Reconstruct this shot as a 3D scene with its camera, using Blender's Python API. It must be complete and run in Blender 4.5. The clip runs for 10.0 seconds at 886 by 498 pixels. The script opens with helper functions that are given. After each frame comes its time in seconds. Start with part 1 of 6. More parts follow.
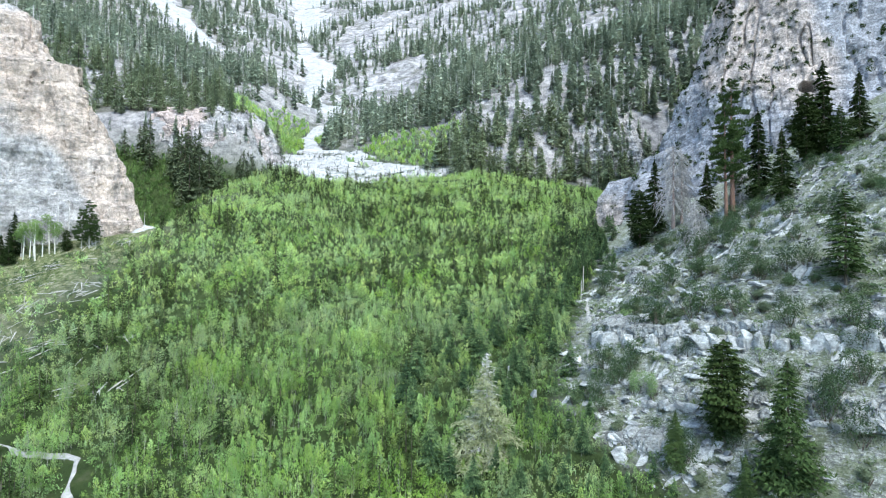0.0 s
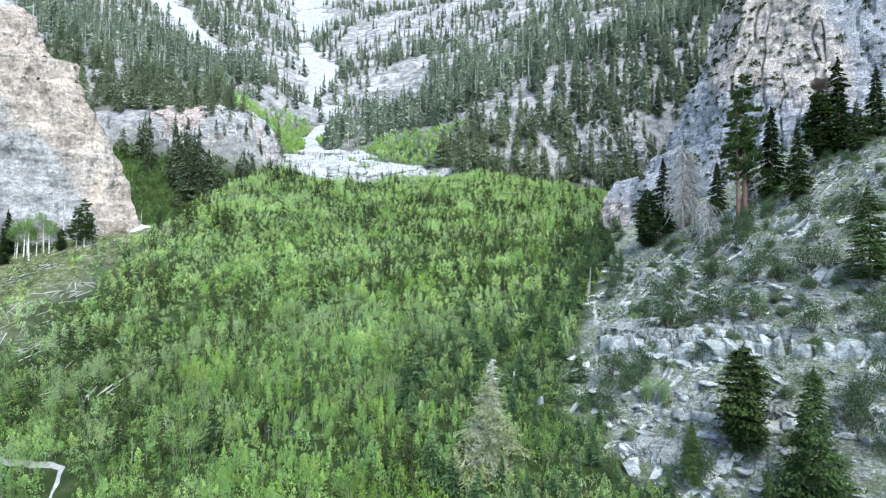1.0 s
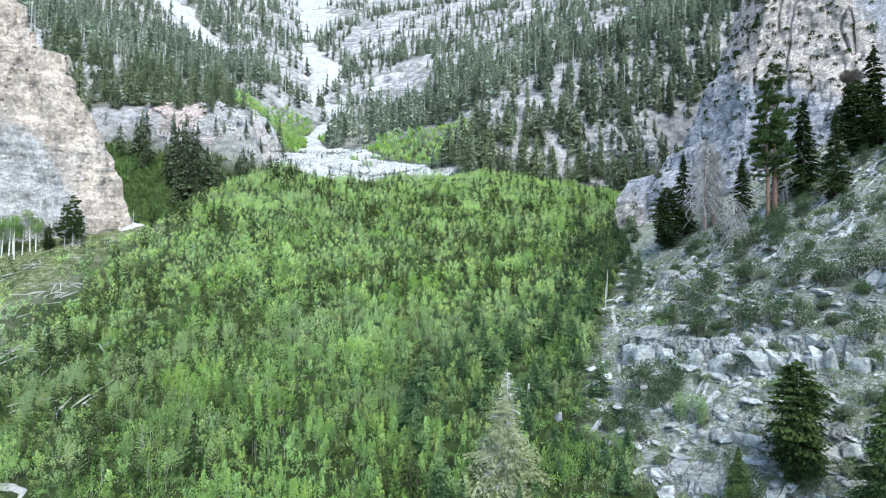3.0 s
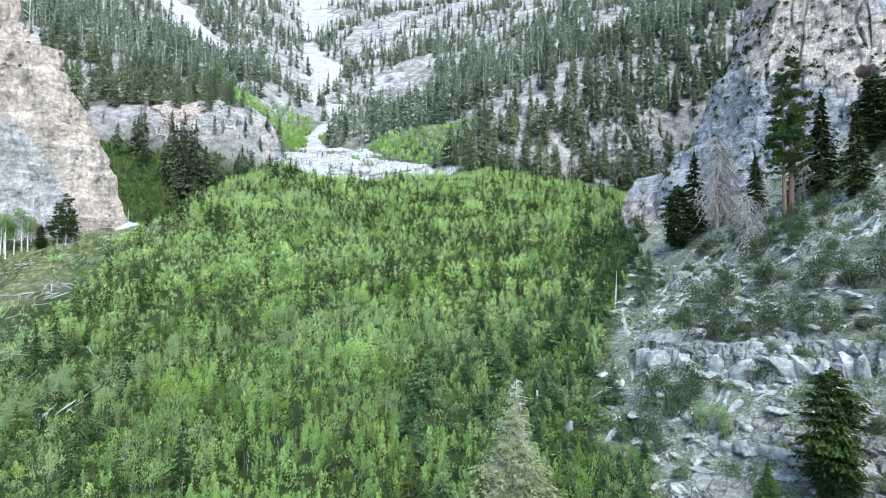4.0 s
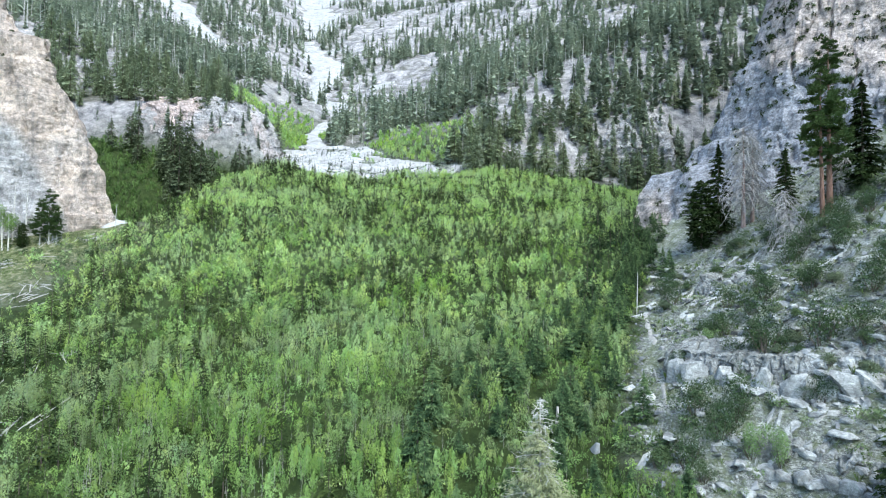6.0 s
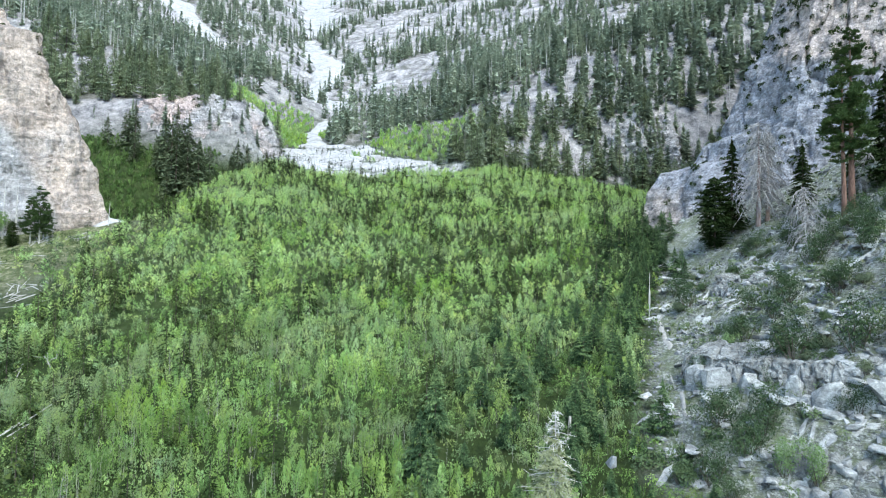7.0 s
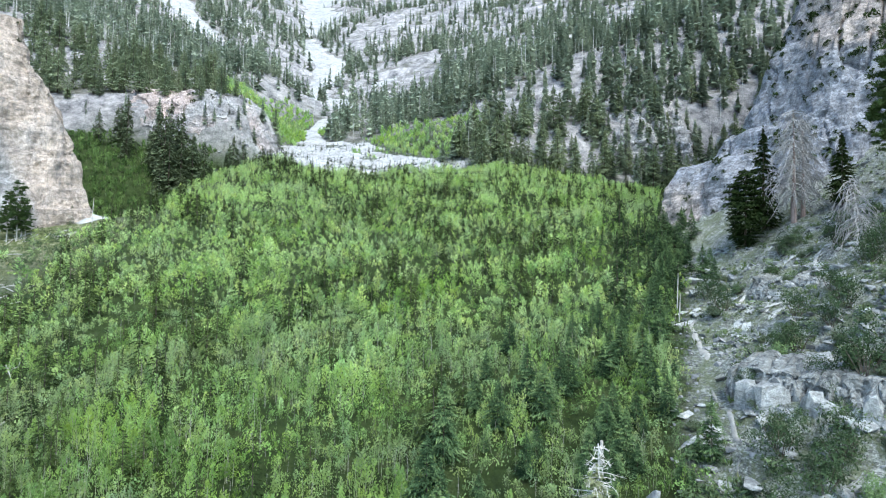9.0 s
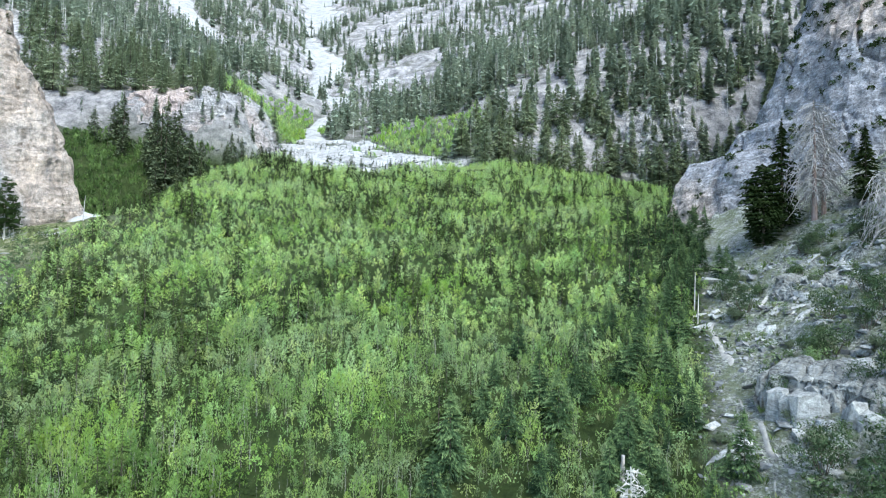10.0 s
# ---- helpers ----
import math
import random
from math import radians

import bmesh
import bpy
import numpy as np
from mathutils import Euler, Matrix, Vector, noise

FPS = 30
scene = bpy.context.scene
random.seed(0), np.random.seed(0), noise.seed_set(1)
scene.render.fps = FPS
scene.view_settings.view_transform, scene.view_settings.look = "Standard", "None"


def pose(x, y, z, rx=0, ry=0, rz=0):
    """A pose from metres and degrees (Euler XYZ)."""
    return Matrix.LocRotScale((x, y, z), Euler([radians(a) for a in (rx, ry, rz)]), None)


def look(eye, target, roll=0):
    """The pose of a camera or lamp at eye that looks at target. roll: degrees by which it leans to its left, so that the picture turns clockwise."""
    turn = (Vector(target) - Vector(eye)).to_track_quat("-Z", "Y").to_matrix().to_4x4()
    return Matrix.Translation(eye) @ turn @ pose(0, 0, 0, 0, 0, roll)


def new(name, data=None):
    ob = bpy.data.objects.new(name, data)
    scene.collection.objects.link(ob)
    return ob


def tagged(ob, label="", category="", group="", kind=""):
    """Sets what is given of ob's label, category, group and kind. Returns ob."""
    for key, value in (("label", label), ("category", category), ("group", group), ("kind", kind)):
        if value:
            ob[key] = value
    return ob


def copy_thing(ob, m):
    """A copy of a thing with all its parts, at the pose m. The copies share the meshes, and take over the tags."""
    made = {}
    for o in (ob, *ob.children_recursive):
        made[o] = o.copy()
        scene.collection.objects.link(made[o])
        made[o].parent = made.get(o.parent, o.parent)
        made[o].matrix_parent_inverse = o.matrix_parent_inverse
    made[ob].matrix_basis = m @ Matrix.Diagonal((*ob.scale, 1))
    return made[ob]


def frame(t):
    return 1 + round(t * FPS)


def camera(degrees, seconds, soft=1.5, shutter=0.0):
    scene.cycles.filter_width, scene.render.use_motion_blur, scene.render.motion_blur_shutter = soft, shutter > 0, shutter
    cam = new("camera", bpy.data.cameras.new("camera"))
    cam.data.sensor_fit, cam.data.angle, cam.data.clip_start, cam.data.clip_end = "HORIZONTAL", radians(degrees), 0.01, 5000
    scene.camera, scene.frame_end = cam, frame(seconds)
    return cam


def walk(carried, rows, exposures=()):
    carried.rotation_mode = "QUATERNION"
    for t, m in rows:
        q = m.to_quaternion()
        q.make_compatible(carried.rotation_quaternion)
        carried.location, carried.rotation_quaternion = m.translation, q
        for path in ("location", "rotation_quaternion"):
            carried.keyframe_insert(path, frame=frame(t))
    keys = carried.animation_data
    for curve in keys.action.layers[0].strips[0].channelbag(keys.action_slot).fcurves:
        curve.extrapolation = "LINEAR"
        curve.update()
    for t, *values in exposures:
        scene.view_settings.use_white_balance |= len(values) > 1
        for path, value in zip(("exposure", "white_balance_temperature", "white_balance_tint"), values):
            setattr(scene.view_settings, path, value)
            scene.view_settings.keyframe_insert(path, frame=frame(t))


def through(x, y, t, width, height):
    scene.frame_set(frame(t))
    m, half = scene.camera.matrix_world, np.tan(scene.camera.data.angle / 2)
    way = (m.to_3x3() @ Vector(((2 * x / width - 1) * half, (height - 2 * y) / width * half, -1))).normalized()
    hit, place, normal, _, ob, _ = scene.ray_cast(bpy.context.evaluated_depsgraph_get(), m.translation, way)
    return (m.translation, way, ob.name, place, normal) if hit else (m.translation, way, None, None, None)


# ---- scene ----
cam = camera(76.8, 10.0, soft=1.12)
METRES, EYE, TILT, LEAN, TURN = 40.0, 50.0, 1.5, 0.0, 0.0
ROWS = [
    (0.0, 0.0, 0.0, 0.0, 0.0, 0.0, -0.0),
    (0.5, -0.0018, 0.0421, -0.002, 0.09, 0.06, -0.09),
    (1.0, -0.0044, 0.0858, -0.0041, 0.17, 0.12, -0.18),
    (1.5, -0.008, 0.1311, -0.0062, 0.24, 0.18, -0.27),
    (2.0, -0.0123, 0.1778, -0.0085, 0.31, 0.25, -0.35),
    (2.5, -0.0174, 0.2255, -0.0111, 0.39, 0.3, -0.42),
    (4.0, -0.0322, 0.3702, -0.0194, 0.57, 0.46, -0.56),
    (4.5, -0.0374, 0.4199, -0.0222, 0.61, 0.51, -0.6),
    (5.0, -0.0429, 0.4702, -0.0247, 0.65, 0.56, -0.65),
    (5.5, -0.0487, 0.5206, -0.0271, 0.68, 0.6, -0.67),
    (7.0, -0.0655, 0.673, -0.0348, 0.78, 0.71, -0.78),
    (7.5, -0.071, 0.7255, -0.0376, 0.8, 0.75, -0.82),
    (8.0, -0.0769, 0.7783, -0.0396, 0.83, 0.76, -0.84),
    (8.5, -0.0824, 0.832, -0.043, 0.87, 0.81, -0.85),
    (9.0, -0.0888, 0.8859, -0.0458, 0.88, 0.84, -0.88),
    (9.5, -0.0958, 0.9396, -0.0489, 0.9, 0.87, -0.9),
    (10.0, -0.1026, 0.9931, -0.0525, 0.93, 0.89, -0.9),
]
walk(cam, [(t, pose(0, 0, EYE, TILT, LEAN, TURN) @ pose(METRES * x, METRES * y, METRES * z, 90 + pitch, roll, yaw)) for t, x, y, z, yaw, pitch, roll in ROWS],
     exposures=[(0.0, 2.03, 6600, 1), (10.0, 1.94, 6600, 1)])

# ---- world and light ----
world = bpy.data.worlds.new("sky")
scene.world = world
world.use_nodes = True
sky = world.node_tree.nodes.new("ShaderNodeTexSky")
sky.sky_type, sky.sun_disc = "NISHITA", False
sky.sun_elevation, sky.sun_rotation = radians(53.5), radians(153)
sky.altitude, sky.air_density, sky.dust_density = 1800, 0.9, 2.5
back = world.node_tree.nodes["Background"]
world.node_tree.links.new(sky.outputs[0], back.inputs[0])
back.inputs[1].default_value = 0.15
sun = new("sun", bpy.data.lights.new("sun", "SUN"))
sun.data.energy, sun.data.angle, sun.data.color = 1.5, radians(40), (1.0, 0.985, 0.95)
sun.matrix_world = look((0, 0, 0), (-0.30, 0.60, -0.92))

# ---- numbers that shape the ground ----


def smooth(a, b, v):
    s = np.clip((v - a) / (b - a), 0, 1)
    return s * s * (3 - 2 * s)


def soft(v, w=4.0):
    return w * np.logaddexp(0, v / w)


def lattice(i, j, k, seed):
    h = (i * 374761393 + j * 668265263 + k * 2147483647 + seed * 974711) & 0xFFFFFFFF
    h = ((h ^ (h >> 13)) * 1274126177) & 0xFFFFFFFF
    h = ((h ^ (h >> 16)) * 2246822519) & 0xFFFFFFFF
    return ((h ^ (h >> 15)) & 0xFFFFFF) / float(0xFFFFFF)


def vnoise(x, y, z=0.0, seed=0):
    """Smooth value noise, 0 to 1."""
    x, y, z = np.broadcast_arrays(np.asarray(x, float), np.asarray(y, float), np.asarray(z, float))
    i, j, k = np.floor(x).astype(np.int64), np.floor(y).astype(np.int64), np.floor(z).astype(np.int64)
    u, v, w = x - i, y - j, z - k
    u, v, w = u * u * (3 - 2 * u), v * v * (3 - 2 * v), w * w * (3 - 2 * w)
    out = 0.0
    for a in (0, 1):
        for b in (0, 1):
            for c in (0, 1):
                out = out + lattice(i + a, j + b, k + c, seed) * (u if a else 1 - u) * (v if b else 1 - v) * (w if c else 1 - w)
    return out


def fbm(x, y, z=0.0, octaves=4, seed=0, gain=0.5):
    """Sum of octaves, about -1 to 1."""
    out, amp, tot = 0.0, 1.0, 0.0
    for o in range(octaves):
        f = 2.03 ** o
        out = out + amp * (2 * vnoise(np.asarray(x) * f, np.asarray(y) * f, np.asarray(z) * f, seed + o) - 1)
        tot += amp
        amp *= gain
    return out / tot * 1.6


def centre_line(y):
    """Height of the valley's middle, rising towards the head of the valley."""
    return np.interp(y, [-2500, -400, 0, 60, 80, 117, 160, 190, 240, 258, 300, 320, 390, 456, 507, 600, 773, 1500, 2600],
                     [-420, -90, 4, 23.5, 29.5, 42.5, 57, 67, 85.5, 91, 104, 112, 140, 169, 196, 257, 366, 800, 950])


def chute_axis(y):
    return np.interp(y, [250, 300, 330, 355, 377, 405, 425, 470, 509, 532, 588, 646, 693, 773, 950, 1150, 1500], [-74, -82, -80, -86, -95, -90, -84, -101, -122, -123, -130, -148, -168, -181, -230, -291, -400])


def fan_edge(y):
    """Left rim of the fan, above the gully."""
    return np.interp(y, [175, 200, 218, 235, 250, 265], [-97, -98, -99, -97, -92, -84])


def right_foot(y):
    """Where the fan meets the rocky slope."""
    return np.interp(y, [-200, 40, 60, 72, 80, 90, 117, 126, 150, 168, 200, 240, 2000],
                     [70, 38, 25, 18, 15, 18, 29, 34, 41, 46, 70, 120, 160])


def ground_height(x, y):
    x, y = np.asarray(x, float), np.asarray(y, float)
    z = centre_line(y)
    z = z - np.interp(y, [115, 150, 170, 190], [0.15, 0.05, -0.03, 0.0]) * soft(-x - 30)
    z = z - np.interp(y, [160, 180, 205, 235, 250, 285], [0, 0.25, 0.3, 0.2, 0.12, 0]) * soft(np.minimum(-x - 78, 40))
    z = z - np.interp(y, [165, 230, 265, 285], [0, 1, 1, 0]) * (0.13 * soft(np.minimum(x - 20, 70)) + 0.12 * soft(np.minimum(x - 62, 40)))
    # the fan's apex, the hollow in front of the debris, and the gully behind the buttress
    z = z + 4.0 * np.exp(-((x + 79) / 13) ** 2 - ((y - 264) / 14) ** 2)
    z = z - 3.2 * np.exp(-((x + 30) / 28) ** 2) * smooth(238, 256, y) * (1 - smooth(262, 285, y))
    inner = fan_edge(y) - x
    z = z - smooth(184, 205, y) * (1 - smooth(262, 280, y)) * 8.0 * np.exp(-((inner - 15) / 11) ** 2)
    z = z + smooth(200, 240, y) * (1 - smooth(266, 285, y)) * 0.3 * soft(np.minimum(inner - 30, 60))
    rise = 0.62 * soft(x - right_foot(y), 3.0)
    z = z + np.minimum(rise, 60 + 0.2 * rise) * (1 - smooth(150, 200, y))
    ax = chute_axis(y)
    left = smooth(272, 284, y) * smooth(-8, -np.interp(y, [300, 390], [25, 60]), x - ax) * np.interp(y, [300, 460], [28, 18])
    right = smooth(270, 284, y) * smooth(-12, 16, x)
    z = z + left + (12 + 0.2 * np.clip(x - 20, -10, 120)) * right * np.interp(y, [300, 480], [1, 0.2])
    side = smooth(280, 345, y)
    z = z + side * (0.34 * soft(ax - 32 - x, 10) + 0.25 * soft(x - ax - 15, 10))
    # far flanks that close the valley
    z = z + 0.5 * soft(-x - np.interp(y, [150, 400], [170, 330]), 15) * smooth(-100, 150, y) + 0.45 * soft(x - np.interp(y, [150, 400], [190, 260]), 15) * smooth(-100, 150, y)
    far = smooth(285, 420, y)
    z = z + far * (9 * fbm(x / 90, y / 90, 0, 4, 11) + 3.0 * fbm(x / 22, y / 22, 0, 3, 21))
    # ledges across the mountain side
    step = (z + 16 * fbm(x / 70, y / 70, 0, 4, 31)) / 19.0
    z = z + far * smooth(-60, -20, x - ax) * 5.0 * (smooth(0.55, 0.95, step % 1.0) - (step % 1.0))
    z = z + (1 - far) * (0.9 * fbm(x / 16, y / 16, 0, 4, 41))
    # stony benches on the right-hand slope
    onr = smooth(1, 6, x - right_foot(y)) * (1 - smooth(150, 190, y))
    st = (z + 1.6 * fbm(x / 12, y / 12, 0, 3, 51)) / 3.4
    z = z + onr * (1.9 * (smooth(0.55, 0.85, st % 1.0) - (st % 1.0)) + 0.55 * fbm(x / 3.0, y / 3.0, 0, 3, 61))
    return z


def snow_depth(x, y):
    """Above zero where snow lies: the chute, its side runs and the debris at its foot."""
    n = fbm(x / 26, y / 26, 0, 4, 71)
    ax = chute_axis(y)
    wide = np.interp(y, [248, 262, 285, 312, 330, 377, 424, 509, 532, 588, 646, 693, 773, 950, 1300], [0, 33, 35, 24, 7, 4, 7, 9, 10, 17, 24, 27, 22, 30, 40])
    mid = ax + np.interp(y, [262, 285, 312, 330], [36, 29, 12, 2])
    rag = fbm(x / 9, y / 16, 0, 3, 76)
    s = wide - np.abs(x - mid) + (1.5 + 0.2 * wide) * n + (1 + 0.16 * wide) * rag
    s = np.where(y < 322, np.minimum(s, 1.5 + 6 * fbm(x / 6, y / 4.0, 0, 4, 75)), s)
    s = np.where(y > 600, np.minimum(s, 6 + 20 * fbm(x / 30, y / 40, 0, 4, 77)), s)
    ax2 = np.interp(y, [500, 508, 543, 575, 601, 700, 900], [-196, -202, -240, -262, -295, -370, -500])
    s2 = np.interp(y, [505, 525, 560, 600, 700], [-3, 4, 10, 13, 16]) - 0.8 * np.abs(x - ax2) + 7 * n + 4 * rag
    s3 = 9.5 - np.hypot((x + 67) * 0.9, (y - 514) * 0.75) + 4 * rag
    high = np.interp(y, [480, 600, 900], [-30, -16, -8]) - 9 * smooth(20, 60, x - ax) + 26 * fbm(x / 46, y / 60, 0, 4, 81)
    s = np.where(y > 250, s, -20)
    return np.maximum.reduce([s, np.where(y > 500, s2, -20), s3, high])


# ---- mesh and material helpers ----
def mesh_of(name, verts, faces, mats, index=None, attrs=None, flat=True):
    """A mesh from arrays: corners and triangles or quads."""
    verts, faces = np.asarray(verts, np.float32), np.asarray(faces, np.int32)
    me = bpy.data.meshes.new(name)
    n, k = faces.shape
    me.vertices.add(len(verts))
    me.vertices.foreach_set("co", verts.ravel())
    me.loops.add(n * k)
    me.loops.foreach_set("vertex_index", faces.ravel())
    me.polygons.add(n)
    me.polygons.foreach_set("loop_start", np.arange(0, n * k, k, dtype=np.int32))
    for m in mats:
        me.materials.append(m)
    if index is not None:
        me.polygons.foreach_set("material_index", np.asarray(index, np.int32))
    me.update(calc_edges=True)
    me.polygons.foreach_set("use_smooth", np.full(n, not flat))
    for key, values in (attrs or {}).items():
        a = me.attributes.new(key, "FLOAT", "POINT")
        a.data.foreach_set("value", np.asarray(values, np.float32))
    return me


def part_of(name, me, parent, label=""):
    ob = new(name, me)
    ob.parent = parent
    return tagged(ob, label)


def grid_faces(nu, nv):
    a = (np.arange(nv - 1)[:, None] * nu + np.arange(nu - 1)[None, :]).ravel()
    return np.stack([a, a + 1, a + nu + 1, a + nu], 1)


class Mat:
    """A short way to write node materials."""

    def __init__(self, name, rough=0.9, spec=0.2):
        self.m = bpy.data.materials.new(name)
        self.m.use_nodes = True
        self.t = self.m.node_tree
        self.b = self.t.nodes["Principled BSDF"]
        self.b.inputs["Roughness"].default_value = rough
        self.b.inputs["Specular IOR Level"].default_value = spec
        self.co = self.t.nodes.new("ShaderNodeTexCoord").outputs["Object"]

    def link(self, a, b):
        self.t.links.new(a, b)

    def scaled(self, sx, sy, sz):
        n = self.t.nodes.new("ShaderNodeMapping")
        n.inputs["Scale"].default_value = (sx, sy, sz)
        self.link(self.co, n.inputs["Vector"])
        return n.outputs[0]

    def warped(self, vec, scale, amount):
        n = self.t.nodes.new("ShaderNodeTexNoise")
        n.inputs["Scale"].default_value, n.inputs["Detail"].default_value = scale, 3
        self.link(vec, n.inputs["Vector"])
        mul = self.t.nodes.new("ShaderNodeVectorMath")
        mul.operation = "SCALE"
        mul.inputs["Scale"].default_value = amount
        self.link(n.outputs["Color"], mul.inputs[0])
        add = self.t.nodes.new("ShaderNodeVectorMath")
        self.link(vec, add.inputs[0])
        self.link(mul.outputs[0], add.inputs[1])
        return add.outputs[0]

    def noise(self, scale, detail=4, rough=0.55, vec=None, distort=0.0):
        n = self.t.nodes.new("ShaderNodeTexNoise")
        n.inputs["Scale"].default_value, n.inputs["Detail"].default_value = scale, detail
        n.inputs["Roughness"].default_value, n.inputs["Distortion"].default_value = rough, distort
        self.link(vec or self.co, n.inputs["Vector"])
        return n.outputs["Fac"]

    def voronoi(self, scale, feature="F1", vec=None, out="Distance"):
        n = self.t.nodes.new("ShaderNodeTexVoronoi")
        n.feature = feature
        n.inputs["Scale"].default_value = scale
        self.link(vec or self.co, n.inputs["Vector"])
        return n.outputs[out]

    def ramp(self, fac, stops):
        n = self.t.nodes.new("ShaderNodeValToRGB")
        el = n.color_ramp.elements
        while len(el) < len(stops):
            el.new(0.5)
        for e, (p, c) in zip(el, stops):
            e.position = p
            e.color = (*c, 1) if isinstance(c, tuple) else (c, c, c, 1)
        self.link(fac, n.inputs[0])
        return n.outputs[0]

    def mix(self, fac, a, b, kind="MIX"):
        n = self.t.nodes.new("ShaderNodeMix")
        n.data_type, n.blend_type = "RGBA", kind
        for i, v in ((0, fac), (6, a), (7, b)):
            sock = n.inputs[i]
            if isinstance(v, (int, float)):
                sock.default_value = v if i == 0 else (v, v, v, 1)
            elif isinstance(v, tuple):
                sock.default_value = (*v, 1)
            else:
                self.link(v, sock)
        return n.outputs[2]

    def math(self, op, a, b=0.0):
        n = self.t.nodes.new("ShaderNodeMath")
        n.operation = op
        for sock, v in ((n.inputs[0], a), (n.inputs[1], b)):
            if isinstance(v, (int, float)):
                sock.default_value = v
            else:
                self.link(v, sock)
        return n.outputs[0]

    def attr(self, name):
        n = self.t.nodes.new("ShaderNodeAttribute")
        n.attribute_name = name
        return n.outputs["Fac"]

    def island(self):
        return self.t.nodes.new("ShaderNodeNewGeometry").outputs["Random Per Island"]

    def chance(self):
        return self.t.nodes.new("ShaderNodeObjectInfo").outputs["Random"]

    def slope(self):
        n = self.t.nodes.new("ShaderNodeSeparateXYZ")
        self.link(self.t.nodes.new("ShaderNodeNewGeometry").outputs["True Normal"], n.inputs[0])
        return n.outputs["Z"]

    def done(self, colour, height=None, strength=0.5, dist=0.2, through=0.0):
        if isinstance(colour, tuple):
            self.b.inputs["Base Color"].default_value = (*colour, 1)
        else:
            self.link(colour, self.b.inputs["Base Color"])
        if height is not None:
            n = self.t.nodes.new("ShaderNodeBump")
            n.inputs["Strength"].default_value, n.inputs["Distance"].default_value = strength, dist
            self.link(height, n.inputs["Height"])
            self.link(n.outputs[0], self.b.inputs["Normal"])
        if through:
            tr = self.t.nodes.new("ShaderNodeBsdfTranslucent")
            self.link(colour, tr.inputs[0])
            mx = self.t.nodes.new("ShaderNodeMixShader")
            mx.inputs[0].default_value = through
            self.link(self.b.outputs[0], mx.inputs[1])
            self.link(tr.outputs[0], mx.inputs[2])
            self.link(mx.outputs[0], self.t.nodes["Material Output"].inputs[0])
        return self.m


# ---- materials ----
def rock_material(name, grey, warm, warm_amount, dark=0.5, scale=1.0, low=0.35, high=1.9, joint=0.4, run=0.65, bump=1.5, grain=0.75, pit=0.9, placed=False):
    m = Mat(name, 0.92, 0.15)
    if placed:
        m.co = m.t.nodes.new("ShaderNodeNewGeometry").outputs["Position"]
    big = m.noise(0.03 * scale, 5, 0.6)
    mid = m.noise(0.3 * scale, 9, 0.75)
    fine = m.noise(1.5 * scale, 7, 0.75)
    streak = m.noise(1.0, 7, 0.7, m.scaled(0.5 * scale, 0.5 * scale, 0.05 * scale))
    strata = m.noise(1.0, 6, 0.7, m.scaled(0.12 * scale, 0.12 * scale, 0.7 * scale), 0.4)
    joints = m.voronoi(1.0, "DISTANCE_TO_EDGE", m.warped(m.scaled(0.36 * scale, 0.36 * scale, 0.12 * scale), 1.3, 2.2))
    cracks = m.voronoi(1.0, "DISTANCE_TO_EDGE", m.warped(m.scaled(1.1 * scale, 1.1 * scale, 0.5 * scale), 1.3, 1.8))
    c = m.ramp(mid, [(0.33, tuple(g * low for g in grey)), (0.46, tuple(g * 0.9 for g in grey)), (0.55, tuple(g * 1.2 for g in grey)), (0.68, tuple(min(0.85, g * high) for g in grey))])
    w = m.ramp(m.math("ADD", big, m.math("MULTIPLY", m.attr("warm"), 0.46)), [(0.60 - warm_amount, 0.0), (0.76 - warm_amount, 1.0)])
    c = m.mix(w, c, m.mix(0.75, c, m.mix(1.0, warm, m.ramp(mid, [(0.3, 0.5), (0.7, 1.7)]), "MULTIPLY")))
    c = m.mix(m.ramp(streak, [(0.5, 0.0), (0.68, run)]), c, tuple(g * dark for g in grey))
    c = m.mix(m.ramp(strata, [(0.53, 0.0), (0.57, 0.5), (0.61, 0.0)]), c, tuple(g * 0.4 for g in grey))
    c = m.mix(m.ramp(joints, [(0.0, joint), (0.035, 0.0)]), c, tuple(g * 0.22 for g in grey))
    c = m.mix(m.ramp(cracks, [(0.0, joint * 0.5), (0.06, 0.0)]), c, tuple(g * 0.3 for g in grey))
    pits = m.ramp(m.noise(1.1 * scale, 4, 0.6), [(0.32, pit), (0.39, 0.0)])
    c = m.mix(pits, c, tuple(g * 0.25 for g in grey))
    c = m.mix(grain, c, m.mix(1.0, c, m.ramp(fine, [(0.3, 0.35), (0.7, 1.7)]), "MULTIPLY"))
    h = m.math("ADD", m.math("MULTIPLY", mid, 1.5), m.math("ADD", m.math("MULTIPLY", fine, 0.8), m.math("MULTIPLY", m.ramp(joints, [(0.0, 0.0), (0.1, 1.0)]), 0.6 if joint > 0.1 else 0.08)))
    return m.done(c, h, 1.0, bump / scale)


